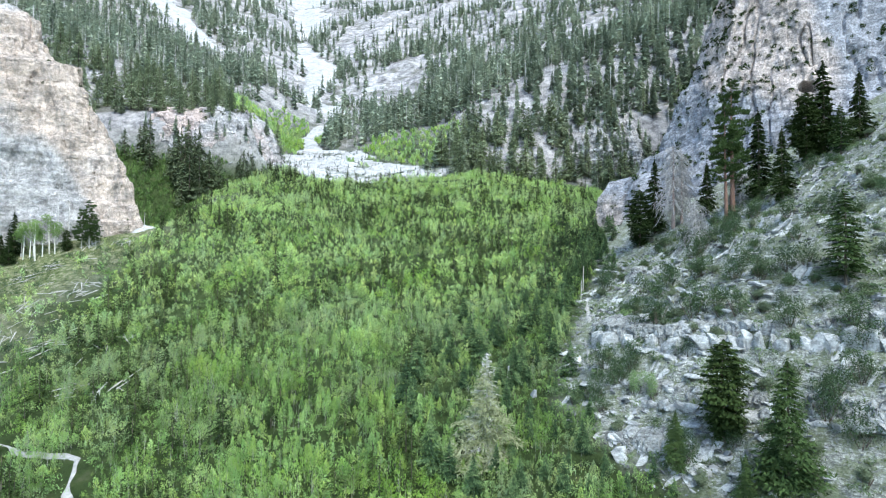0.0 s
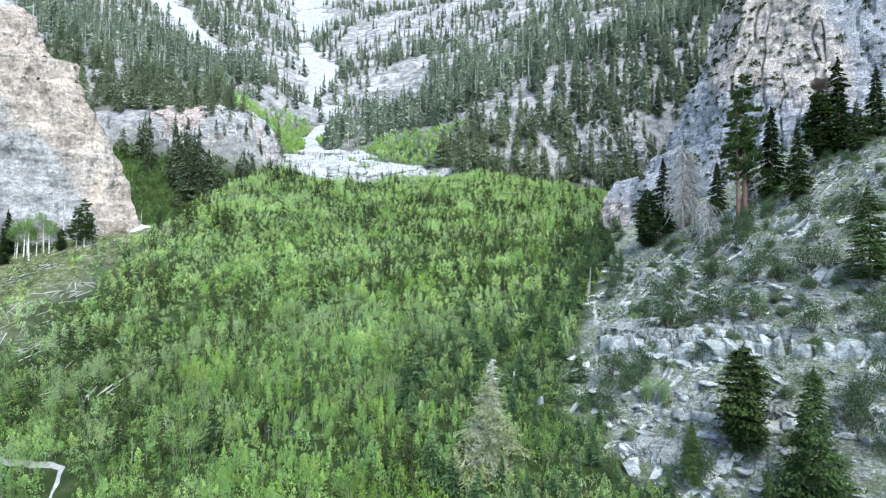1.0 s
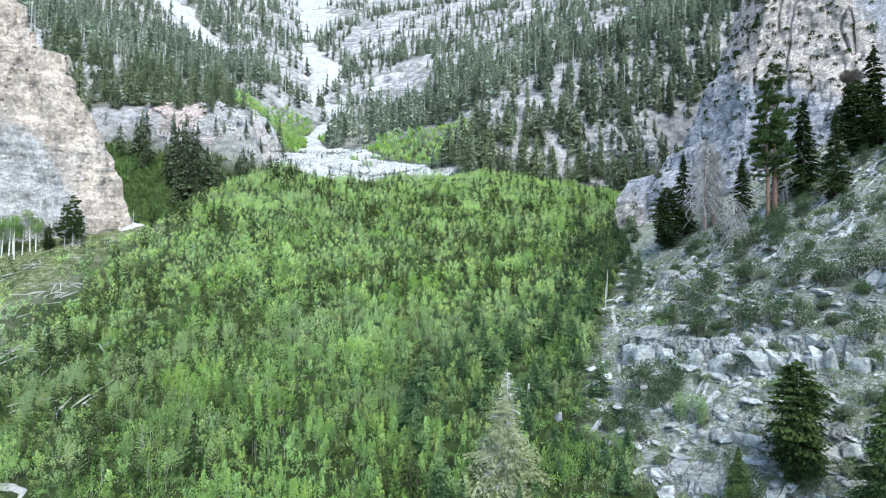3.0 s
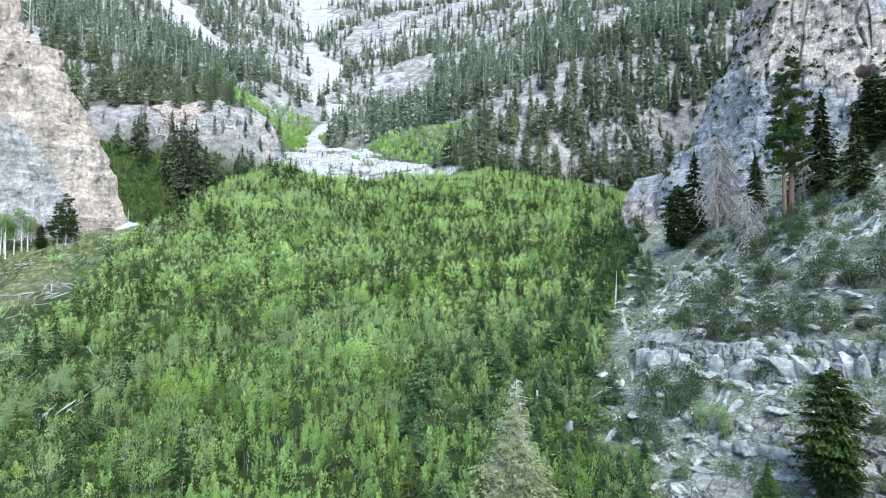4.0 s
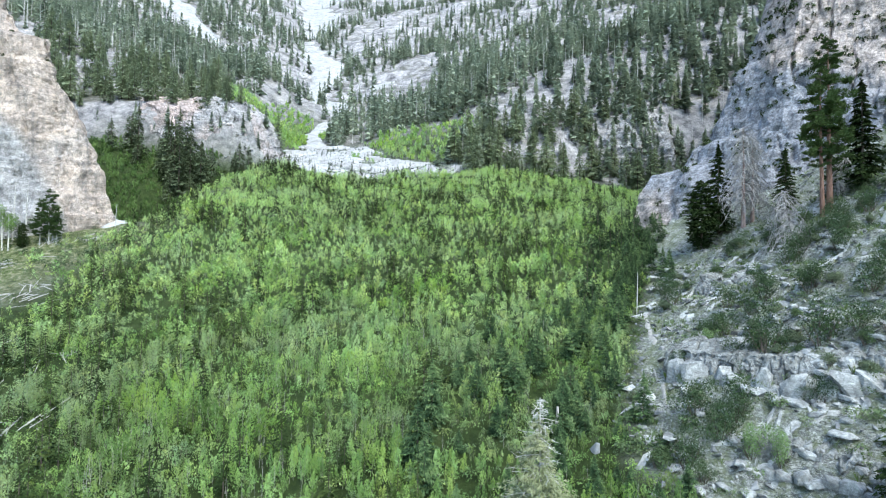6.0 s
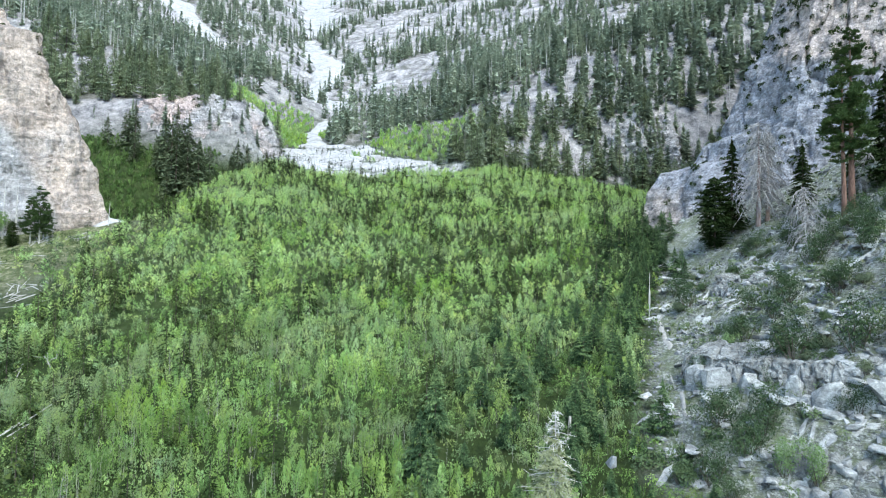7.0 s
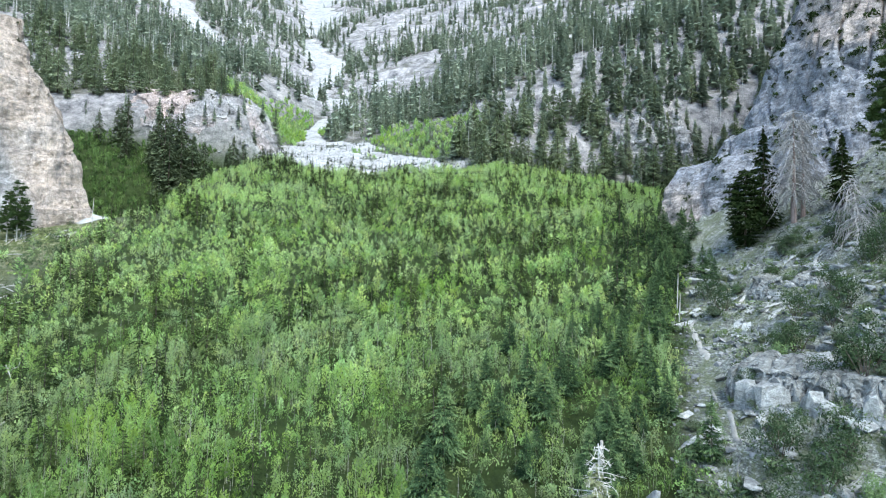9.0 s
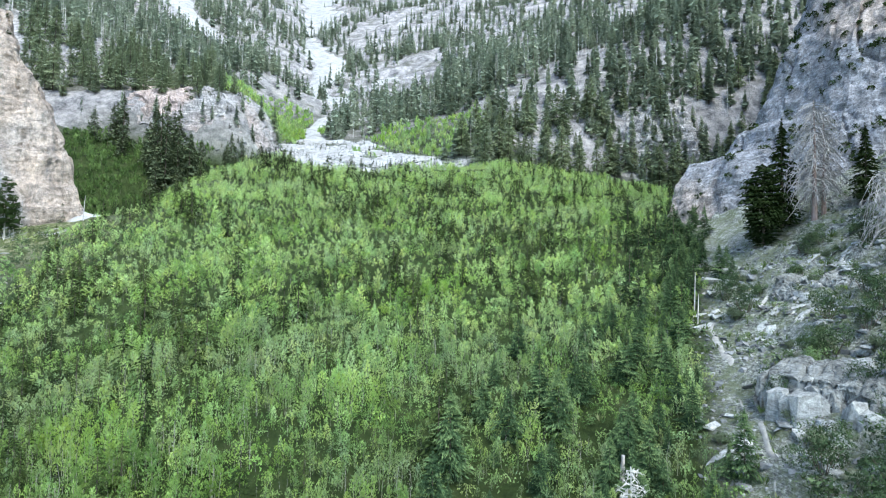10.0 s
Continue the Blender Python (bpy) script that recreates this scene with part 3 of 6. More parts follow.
cliff("cliff_band_left", "pinkish grey limestone band below a wooded slope", [
    (86, [(-330, 300), (-200, 282), (-168, 277), (-140, 276), (-115, 275), (-95, 277), (-86, 286), (-84, 305)]),
    (104, [(-330, 301), (-200, 283), (-168, 278), (-140, 277), (-115, 276), (-96, 278), (-88, 287), (-85, 305)]),
    (114, [(-330, 302), (-200, 284), (-168, 279), (-140, 278), (-115, 277), (-98, 279), (-93, 287), (-88, 305)]),
    (122, [(-330, 304), (-200, 286), (-178, 284), (-140, 280), (-117, 279), (-102, 281), (-98, 288), (-93, 305)]),
    (127, [(-330, 308), (-200, 292), (-180, 291), (-145, 284), (-120, 282), (-108, 284), (-104, 290), (-98, 305)]),
    (131, [(-330, 314), (-200, 300), (-185, 298), (-146, 288), (-126, 286), (-116, 289), (-111, 294), (-104, 307)]),
    (134, [(-330, 322), (-200, 308), (-186, 305), (-147, 296), (-129, 295), (-122, 297), (-116, 300), (-108, 312)])],
    220, 80, ROCK_BAND, 0.6, 300, (0.4, 1, 1, 1, 1, 1, 0.6), rough=0.5, big=0.7, warm=((-132, 284, 124, 12), (-150, 284, 118, 9)))
cliff("cliff_band_right", "broken grey limestone band between conifers", [
    (84, [(-6, 300), (0, 284), (20, 278), (50, 277), (75, 273), (98, 271), (118, 284), (160, 310)]),
    (100, [(-5, 302), (2, 286), (21, 279), (51, 278), (76, 274), (98, 272.5), (118, 286), (160, 310)]),
    (110, [(0, 306), (10, 292), (25, 283), (52, 280), (77, 276), (97, 275), (117, 289), (160, 311)]),
    (117, [(10, 312), (22, 300), (32, 292), (55, 285), (78, 279), (95, 279), (114, 293), (158, 312)]),
    (126, [(40, 322), (45, 312), (55, 304), (64, 297), (80, 287), (93, 287), (110, 300), (155, 316)]),
    (131, [(60, 330), (64, 322), (68, 314), (74, 308), (84, 300), (92, 300), (106, 310), (150, 322)])],
    240, 90, ROCK_BAND, 0.8, 400, (0.6, 1, 1, 1, 1, 1, 0.5))
LEDGE_UPPER = cliff("rock_ledge_upper", "grey limestone ledge across the stony slope", [
    (34.0, [(23.5, 93), (24.5, 89), (26.5, 84.5), (31, 79), (38, 73), (50, 62.5), (64, 49)]),
    (38.0, [(24.2, 93.5), (25.2, 89.5), (27.2, 85), (31.8, 79.7), (38.8, 73.7), (50.8, 63.3), (65, 49.8)]),
    (39.8, [(25, 94), (26, 90), (28, 85.6), (32.6, 80.4), (39.6, 74.4), (51.6, 64), (66, 50.5)]),
    (40.4, [(28, 96), (29.5, 92.5), (31.5, 88.3), (36, 83), (42.5, 77.5), (54, 67.5), (68, 54)])],
    420, 60, ROCK_SLOPE, 1.0, 500, None, 0.17, None, 0.3, (6.0, 14.0, 0.8), 0.62)
LEDGE_LOWER = cliff("rock_ledge_lower", "low broken limestone ledge above the thicket", [
    (22.5, [(11, 83), (14, 76), (18, 70), (22, 65), (27, 62)]),
    (26.5, [(11.8, 83.6), (15, 76.7), (19, 70.8), (23, 65.8), (28, 63)]),
    (28.3, [(12.8, 84.4), (16.2, 77.6), (20.2, 71.8), (24.2, 67), (29, 64.5)]),
    (29.2, [(16, 86.5), (20, 80), (24, 74.5), (28, 70), (32, 68)])],
    260, 56, ROCK_SLOPE, 1.0, 600, None, 0.06, None, 0.3, (7.0, 10.0, 0.8), 0.62)
cliff("rock_ledge_top", "broken limestone ledge among scrub below the cliff", [
    (45.0, [(36, 112), (40, 103), (45, 95), (51, 87), (58, 78), (68, 66)]),
    (47.6, [(36.8, 112.5), (40.8, 103.6), (45.8, 95.6), (51.8, 87.6), (58.8, 78.6), (68.8, 66.6)]),
    (49.0, [(37.6, 113), (41.8, 104.4), (46.8, 96.4), (52.8, 88.4), (59.8, 79.4), (69.8, 67.4)]),
    (49.4, [(40.5, 114.5), (45, 106.5), (50, 98.5), (56, 90.5), (63, 81.5), (73, 69.5)])],
    330, 40, ROCK_SLOPE, 1.0, 700, None, 0.09, None, 0.26, (4.0, 8.0, 1.6), 0.62)
LEDGE_MIDDLE = cliff("rock_ledge_middle", "low limestone ledge crossing the stony slope", [
    (28.5, [(21, 80), (25, 74), (31, 68), (39, 61), (50, 52)]),
    (32.0, [(21.6, 80.5), (25.7, 74.6), (31.7, 68.6), (39.7, 61.6), (50.7, 52.6)]),
    (33.6, [(22.4, 81), (26.6, 75.3), (32.6, 69.3), (40.6, 62.3), (51.6, 53.3)]),
    (34.1, [(25, 82.5), (29.5, 77), (35.5, 71), (43.5, 64), (54.5, 55)])],
    300, 40, ROCK_SLOPE, 1.0, 800, None, 0.09, None, 0.24, (4.0, 8.0, 1.6), 0.62)


def block_mesh(k):
    """A jointed limestone block with chipped edges, one metre in each direction."""
    rnd = np.random.default_rng(900 + k)
    bm = bmesh.new()
    q = rnd.uniform(-1, 1, (26, 3))
    q /= np.maximum(np.abs(q) ** 5, 1e-6).sum(1, keepdims=True) ** 0.2
    q *= 0.5 * rnd.uniform(0.8, 1.0, (26, 1))
    q[:, 2] += 0.16 * q[:, 0] * rnd.normal()
    for c in q:
        bm.verts.new(c)
    made = bmesh.ops.convex_hull(bm, input=list(bm.verts))
    bmesh.ops.delete(bm, geom=[g for g in made["geom_interior"] if isinstance(g, bmesh.types.BMVert)], context="VERTS")
    me = bpy.data.meshes.new("rock_block")
    bm.to_mesh(me)
    bm.free()
    me.materials.append(ROCK_BLOCK)
    return me


BLOCKS = [block_mesh(k) for k in range(12)]


def block_wall(parent, line, z0, climb, high, wide, deep, seed, skip=0.0, label=""):
    """Blocks side by side along a line, standing in front of a ledge."""
    rnd = np.random.default_rng(seed)
    line = np.array(line, float)
    s = np.concatenate([[0], np.cumsum(np.linalg.norm(np.diff(line, axis=0), axis=1))])
    u = 0.0
    while u < s[-1]:
        w, h, d = rnd.uniform(*wide), rnd.uniform(*high), rnd.uniform(*deep)
        x, y = np.interp(u + w / 2, s, line[:, 0]), np.interp(u + w / 2, s, line[:, 1])
        x2, y2 = np.interp(u + w, s, line[:, 0]), np.interp(u + w, s, line[:, 1])
        turn = math.degrees(math.atan2(y2 - y, x2 - x))
        u += w * rnd.uniform(0.42, 0.72)
        if rnd.random() < skip:
            continue
        z = z0 + climb * (x - line[0, 0]) + rnd.normal(0, 0.2)
        ob = new("rock_block", BLOCKS[int(rnd.integers(0, 12))])
        ob.parent = parent
        ob.matrix_basis = pose(x + rnd.normal(0, 0.2), y + rnd.normal(0, 0.2), z + h / 2, rnd.normal(0, 7), rnd.normal(0, 8), turn + rnd.normal(0, 16)) @ Matrix.Diagonal((w, d, h, 1))


# ---- trees: shapes as arrays ----
def quads(centre, along, across, bend=0.0):
    """One small leaf-shaped quad for each row."""
    v = np.stack([centre - along, centre + across, centre + along, centre - across], 1)
    n = len(centre)
    return v.reshape(-1, 3), np.arange(n * 4).reshape(n, 4)


def thirds(face):
    """Quads as triangles."""
    return np.concatenate([face[:, [0, 1, 2]], face[:, [0, 2, 3]]])


def blades(centre, along, across):
    """One narrow triangle for each row."""
    v = np.stack([centre - along - across, centre - along * 0.6 + across, centre + along], 1)
    return v.reshape(-1, 3), np.arange(len(centre) * 3).reshape(-1, 3)


def stem(path, radii, sides=6):
    """A tapered tube along a path."""
    path = np.asarray(path, float)
    rings = []
    for p, r in zip(path, radii):
        a = np.linspace(0, 2 * math.pi, sides, endpoint=False)
        rings.append(np.stack([p[0] + r * np.cos(a), p[1] + r * np.sin(a), np.full(sides, p[2])], 1))
    v = np.concatenate(rings)
    f = []
    for i in range(len(path) - 1):
        for k in range(sides):
            f.append((i * sides + k, i * sides + (k + 1) % sides, (i + 1) * sides + (k + 1) % sides, (i + 1) * sides + k))
    return v, np.array(f)


def rods(a, b, ra, rb):
    """Thin three-sided twigs from the points a to the points b."""
    d = b - a
    s = np.cross(d, np.array([0.3, 0.2, 1.0]))
    s /= np.linalg.norm(s, axis=1, keepdims=True) + 1e-9
    t = np.cross(d, s)
    t /= np.linalg.norm(t, axis=1, keepdims=True) + 1e-9
    vs = []
    for k in range(3):
        o = math.cos(k * 2.094) * s + math.sin(k * 2.094) * t
        vs += [a + o * ra, b + o * rb]
    v = np.stack(vs, 1)
    n = len(a)
    base = (np.arange(n) * 6)[:, None]
    f = np.concatenate([base + np.array([[0, 2, 3, 1]]), base + np.array([[2, 4, 5, 3]]), base + np.array([[4, 0, 1, 5]])])
    return v.reshape(-1, 3), f


def joined(parts):
    vs, fs, off = [], [], 0
    for v, f in parts:
        vs.append(v), fs.append(f + off)
        off += len(v)
    return np.concatenate(vs), np.concatenate(fs)


def conifer_crown(rng, h, r, whorls, per, subs, low=0.12, belly=6.0, droop=0.35, size=1.0, power=0.85, gaps=0.0, single=False, start=0.5, swing=0.7, slim=1.0):
    """Drooping sprays of needles set in whorls up a trunk."""
    f = np.repeat(np.linspace(low, 0.985, whorls), per) + rng.normal(0, 1.1 / whorls, whorls * per)
    ang = rng.uniform(0, 2 * math.pi, f.size)
    lump = 1 + 0.25 * np.sin(ang * 2 + 9 * f + rng.uniform(0, 6))
    q = np.clip((f - low) / (1 - low), 0, 1)
    ln = r * ((1 - q) ** power * np.clip(start + q * belly, 0, 1) + 0.04) * rng.uniform(0.6, 1.15, f.size) * lump
    keep_it = rng.random(f.size) > gaps
    f, ang, ln = f[keep_it], ang[keep_it], ln[keep_it]
    f, ang, ln = np.repeat(f, subs), np.repeat(ang, subs), np.repeat(ln, subs)
    t = np.tile(np.linspace(0.35 if subs > 1 else 0.55, 1.0 if subs > 1 else 0.56, subs), f.size // subs) + rng.normal(0, 0.05, f.size)
    a = ang + rng.normal(0, 0.22, f.size)
    out = np.stack([np.cos(a), np.sin(a), np.zeros_like(a)], 1)
    c = out * (ln * t)[:, None]
    c[:, 2] = f * h - droop * ln * t ** 1.4 + rng.normal(0, 0.02 * h / 10, f.size)
    yaw = a + rng.normal(0, swing, f.size)
    sl = size * (0.13 * ln + 0.022 * h) if subs > 8 else size * (0.30 * ln + 0.022 * h) * (1.0 if subs > 1 else 2.0)
    along = np.stack([np.cos(yaw), np.sin(yaw), -0.35 + rng.normal(0, 0.25, f.size)], 1) * sl[:, None] * 0.62
    across = np.stack([-np.sin(yaw), np.cos(yaw), rng.normal(-0.1, 0.55, f.size)], 1) * sl[:, None] * 0.34 * slim
    return blades(c, along * 1.15, across * 1.15) if single else quads(c, along, across)


def facing(rng, normal, spread, upright=0.7):
    """Two directions across leaves that look roughly along a normal."""
    n = normal / (np.linalg.norm(normal, axis=1, keepdims=True) + 1e-9) + rng.normal(0, spread, normal.shape)
    a = np.cross(n, np.cross(np.array([0, 0, 1.0]) + rng.normal(0, upright, n.shape), n))
    a /= np.linalg.norm(a, axis=1, keepdims=True) + 1e-9
    b = np.cross(n, a)
    return a, b / (np.linalg.norm(b, axis=1, keepdims=True) + 1e-9)


def leaf_cloud(rng, lobes, leaves, size, spread=0.45, single=False):
    """Leaves over the outside of some rounded lobes: rows of x, y, z, radius, height."""
    lobes = np.asarray(lobes, float)
    k = rng.choice(len(lobes), leaves, p=lobes[:, 3] ** 2 / (lobes[:, 3] ** 2).sum())
    d = rng.normal(0, 1, (leaves, 3))
    d[:, 2] += 0.35
    d /= np.linalg.norm(d, axis=1, keepdims=True)
    r = rng.uniform(0.6, 1.08, leaves)
    c = lobes[k, :3] + d * np.stack([lobes[k, 3], lobes[k, 3], lobes[k, 4]], 1) * r[:, None]
    a, b = facing(rng, d + np.array([0, 0, 0.45]), spread)
    s = size * rng.uniform(0.6, 1.3, leaves)
    if single:
        return blades(c, a * s[:, None] * 1.25, b * s[:, None] * 0.62)
    return quads(c, a * s[:, None], b * s[:, None] * 0.6)


def aspen_template(rng, h, leaves, size, stems=2, r=0.6, up=0.75):
    """Upright stems, leafy nearly to the ground, with leaves that point up and outwards."""
    rods_, leaves_ = [], []
    for _ in range(stems):
        bx, by = rng.normal(0, 0.42, 2) * (stems > 1)
        hh = h * rng.uniform(0.7, 1.0)
        tx, ty = rng.normal(0, .22, 2)
        rods_.append(stem([(bx, by, -0.2), (bx + tx, by + ty, hh * 0.9)], (0.026, 0.008), 3))
        n = leaves // stems
        f = rng.uniform(0.06, 1.0, n) ** 0.7
        a = rng.uniform(0, 6.283, n)
        d = np.stack([np.cos(a), np.sin(a), 0 * a], 1)
        wide = r * np.sin(np.clip(f * 0.88 + 0.1, 0, 1) * math.pi) ** 0.7 * (1.15 - 0.5 * f) * (1 + 0.3 * np.sin(a * 2 + 7 * f + rng.uniform(0, 6)))
        c = d * (wide * rng.uniform(0.1, 1.0, n) ** 0.45)[:, None] + np.array([[bx, by, 0]]) + np.stack([tx * f, ty * f, hh * f], 1)
        along = d * (0.5 if up < 1 else 0.9) + np.array([[0, 0, 0.85 if up < 1 else 0.6]]) + rng.normal(0, 0.28, (n, 3))
        across = np.cross(along, d * 0.8 + np.array([[0, 0, up]]) + rng.normal(0, 0.4, (n, 3)))
        across /= np.linalg.norm(across, axis=1, keepdims=True) + 1e-9
        s = (size * rng.uniform(0.65, 1.3, n))[:, None]
        leaves_.append(blades(c, along * s * 1.4, across * s * 0.55))
    st = joined(rods_)
    st = (st[0], thirds(st[1]))
    lv = joined(leaves_)
    v, f = joined([st, lv])
    return v, f, np.concatenate([np.ones(len(st[1])), np.zeros(len(lv[1]))])


def conifer_template(rng, h, r, whorls, per, subs, **kw):
    st = stem([(0, 0, -0.3), (0, 0, h * 0.5), (0, 0, h * 0.97)], (0.014 * h, 0.009 * h, 0.002 * h), 4)
    cr = conifer_crown(rng, h, r, whorls, per, subs, **kw)
    if kw.get("single"):
        st = (st[0], thirds(st[1]))
    v, f = joined([st, cr])
    return v, f, np.concatenate([np.ones(len(st[1])), np.zeros(len(cr[1]))])


def snag_template(rng, h, n, thick=1.0):
    st = stem([(0, 0, -0.3), (rng.normal(0, .1), rng.normal(0, .1), h * 0.6), (0, 0, h)], (0.016 * h * thick, 0.01 * h * thick, 0.003 * h), 4)
    f = rng.uniform(0.25, 0.95, n)
    a = rng.uniform(0, 6.283, n)
    ln = h * 0.11 * (1.1 - f) * rng.uniform(0.5, 1.2, n)
    p0 = np.stack([0 * f, 0 * f, f * h], 1)
    p1 = p0 + np.stack([np.cos(a) * ln, np.sin(a) * ln, -0.3 * ln], 1)
    v, q = joined([st, rods(p0, p1, 0.004 * h, 0.0015 * h)])
    return v, q, np.zeros(len(q))


def scatter(name, templates, xy, scale, tint, mats, label, category, heights=None, seed=0):
    """Joins very many plants of a few shapes into one mesh."""
    rng = np.random.default_rng(seed)
    pick = rng.integers(0, len(templates), len(xy))
    z = ground_z(xy[:, 0], xy[:, 1]) if heights is None else heights
    vs, fs, ms, ts, off = [], [], [], [], 0
    for k, (v, f, m) in enumerate(templates):
        ids = np.nonzero(pick == k)[0]
        if not len(ids):
            continue
        a, s = rng.uniform(0, 6.283, len(ids)), scale[ids]
        ca, sa = np.cos(a)[:, None], np.sin(a)[:, None]
        wide = s * rng.uniform(0.85, 1.2, len(ids))
        x = (v[None, :, 0] * ca - v[None, :, 1] * sa) * wide[:, None] + xy[ids, 0][:, None]
        y = (v[None, :, 0] * sa + v[None, :, 1] * ca) * wide[:, None] + xy[ids, 1][:, None]
        w = v[None, :, 2] * s[:, None] + z[ids][:, None]
        vs.append(np.stack([x, y, w], -1).reshape(-1, 3))
        fs.append((f[None] + (np.arange(len(ids)) * len(v))[:, None, None] + off).reshape(-1, f.shape[1]))
        ms.append(np.tile(m, len(ids)))
        ts.append(np.repeat(tint[ids], len(v)))
        off += len(v) * len(ids)
    me = mesh_of(name, np.concatenate(vs), np.concatenate(fs), mats, np.concatenate(ms), {"tint": np.concatenate(ts)})
    return tagged(new(name, me), label, category, kind="stuff")


def spots(rng, x0, x1, y0, y1, gap):
    """Jittered points over a rectangle."""
    gx_, gy_ = np.meshgrid(np.arange(x0, x1, gap), np.arange(y0, y1, gap))
    p = np.stack([gx_.ravel(), gy_.ravel()], 1)
    return p + rng.uniform(-0.5, 0.5, p.shape) * gap


# ---- the aspen thicket ----
rng = np.random.default_rng(5)
ASPENS_NEAR = [aspen_template(rng, h, 175, 0.086, n, 0.68, 0.95) for h, n in ((2.4, 2), (2.8, 3), (3.4, 2), (3.9, 2), (3.0, 1), (4.4, 1), (2.0, 3), (4.0, 3))]
ASPENS_FAR = [aspen_template(rng, h, 66, 0.175, n, 0.95, 1.5) for h, n in ((2.4, 2), (3.0, 3), (3.6, 2), (4.2, 1), (3.2, 2), (2.2, 3))]
SCRUB = [aspen_template(rng, h, 40, 0.34, 2, 0.75) for h in (2.2, 2.8, 3.4)]
BARE = [snag_template(rng, h, 16, 0.45) for h in (2.4, 3.0, 3.6)]


LEFT_TRAIL = [(-40, 56), (-42.7, 64.8), (-44.8, 69.5), (-47.3, 72.5), (-52, 74), (-58.2, 77), (-62.3, 79.2), (-72, 82), (-85, 86)]


RIGHT_TRAIL = [(20.8, 82.7), (22.2, 86.9), (24.3, 93.2), (24.6, 96.7), (25.8, 100.7), (27.3, 106.4), (31.1, 117.7), (34, 125.4), (37, 128.5), (43.4, 131.0)]


def beside_path(p):
    """Distance from the path on the stony slope."""
    line = np.array(RIGHT_TRAIL, float)
    return np.min([np.hypot(*(p - (a + (b - a) * f)).T) for a, b in zip(line[:-1], line[1:]) for f in np.linspace(0, 1, 8)], 0)


def off_trail(p):
    """Distance from the path on the left, longer on the far side."""
    line = np.array(LEFT_TRAIL, float)
    best = np.full(len(p), 99.0)
    for a, b in zip(line[:-1], line[1:]):
        for f in np.linspace(0, 1, 8):
            q = a + (b - a) * f
            dy = p[:, 1] - q[1]
            best = np.minimum(best, np.hypot(p[:, 0] - q[0], np.where(dy < 0, dy * np.where(q[0] < -46, 0.9, 0.45), dy)))
    return best


def in_fan(p, edge=0.0):
    x, y = p[:, 0], p[:, 1]
    left = np.interp(y, [40, 95, 115, 140, 172, 190, 262], [-75, -75, -76, -80, -88, -92, -100]) + 9 * fbm(x / 14, y / 14, 0, 3, 93)
    left = np.where(y > 178, fan_edge(y) + 2 * fbm(x / 7, y / 7, 0, 2, 93), left)
    rim = np.interp(x, [-90, -72, -60, -45, -5, 10, 60], [268, 262, 252, 247, 250, 260, 262]) + 3 * fbm(x / 6, y / 30, 0, 2, 90)
    return (x > left) & (x < right_foot(y) + 2.5 * fbm(x / 6, y / 6, 0, 2, 94) - edge + np.where(y > 200, -5, 0)) & (y < rim)


def in_clearing(p):
    x, y = p[:, 0], p[:, 1]
    return (x > -150) & (x < -70) & (y > 70) & (y < 163) & (x > -0.95 * y)


def in_opening(p):
    """Small openings with fallen stems in the lower left of the thicket."""
    return np.min([np.hypot((p[:, 0] - x) / a, (p[:, 1] - y) / b) for x, y, a, b in ((-54, 90.5, 4.5, 2.2), (-63.5, 107.0, 5, 2.2), (-76, 111, 6, 2.6), (-66, 98, 3.5, 1.6))], 0) < 1


def on_stretch(p):
    """The nearest stretch of the thicket, where plants stand singly."""
    return (p[:, 0] > -26) & (p[:, 0] < 9) & (p[:, 1] > 66) & (p[:, 1] < 81)


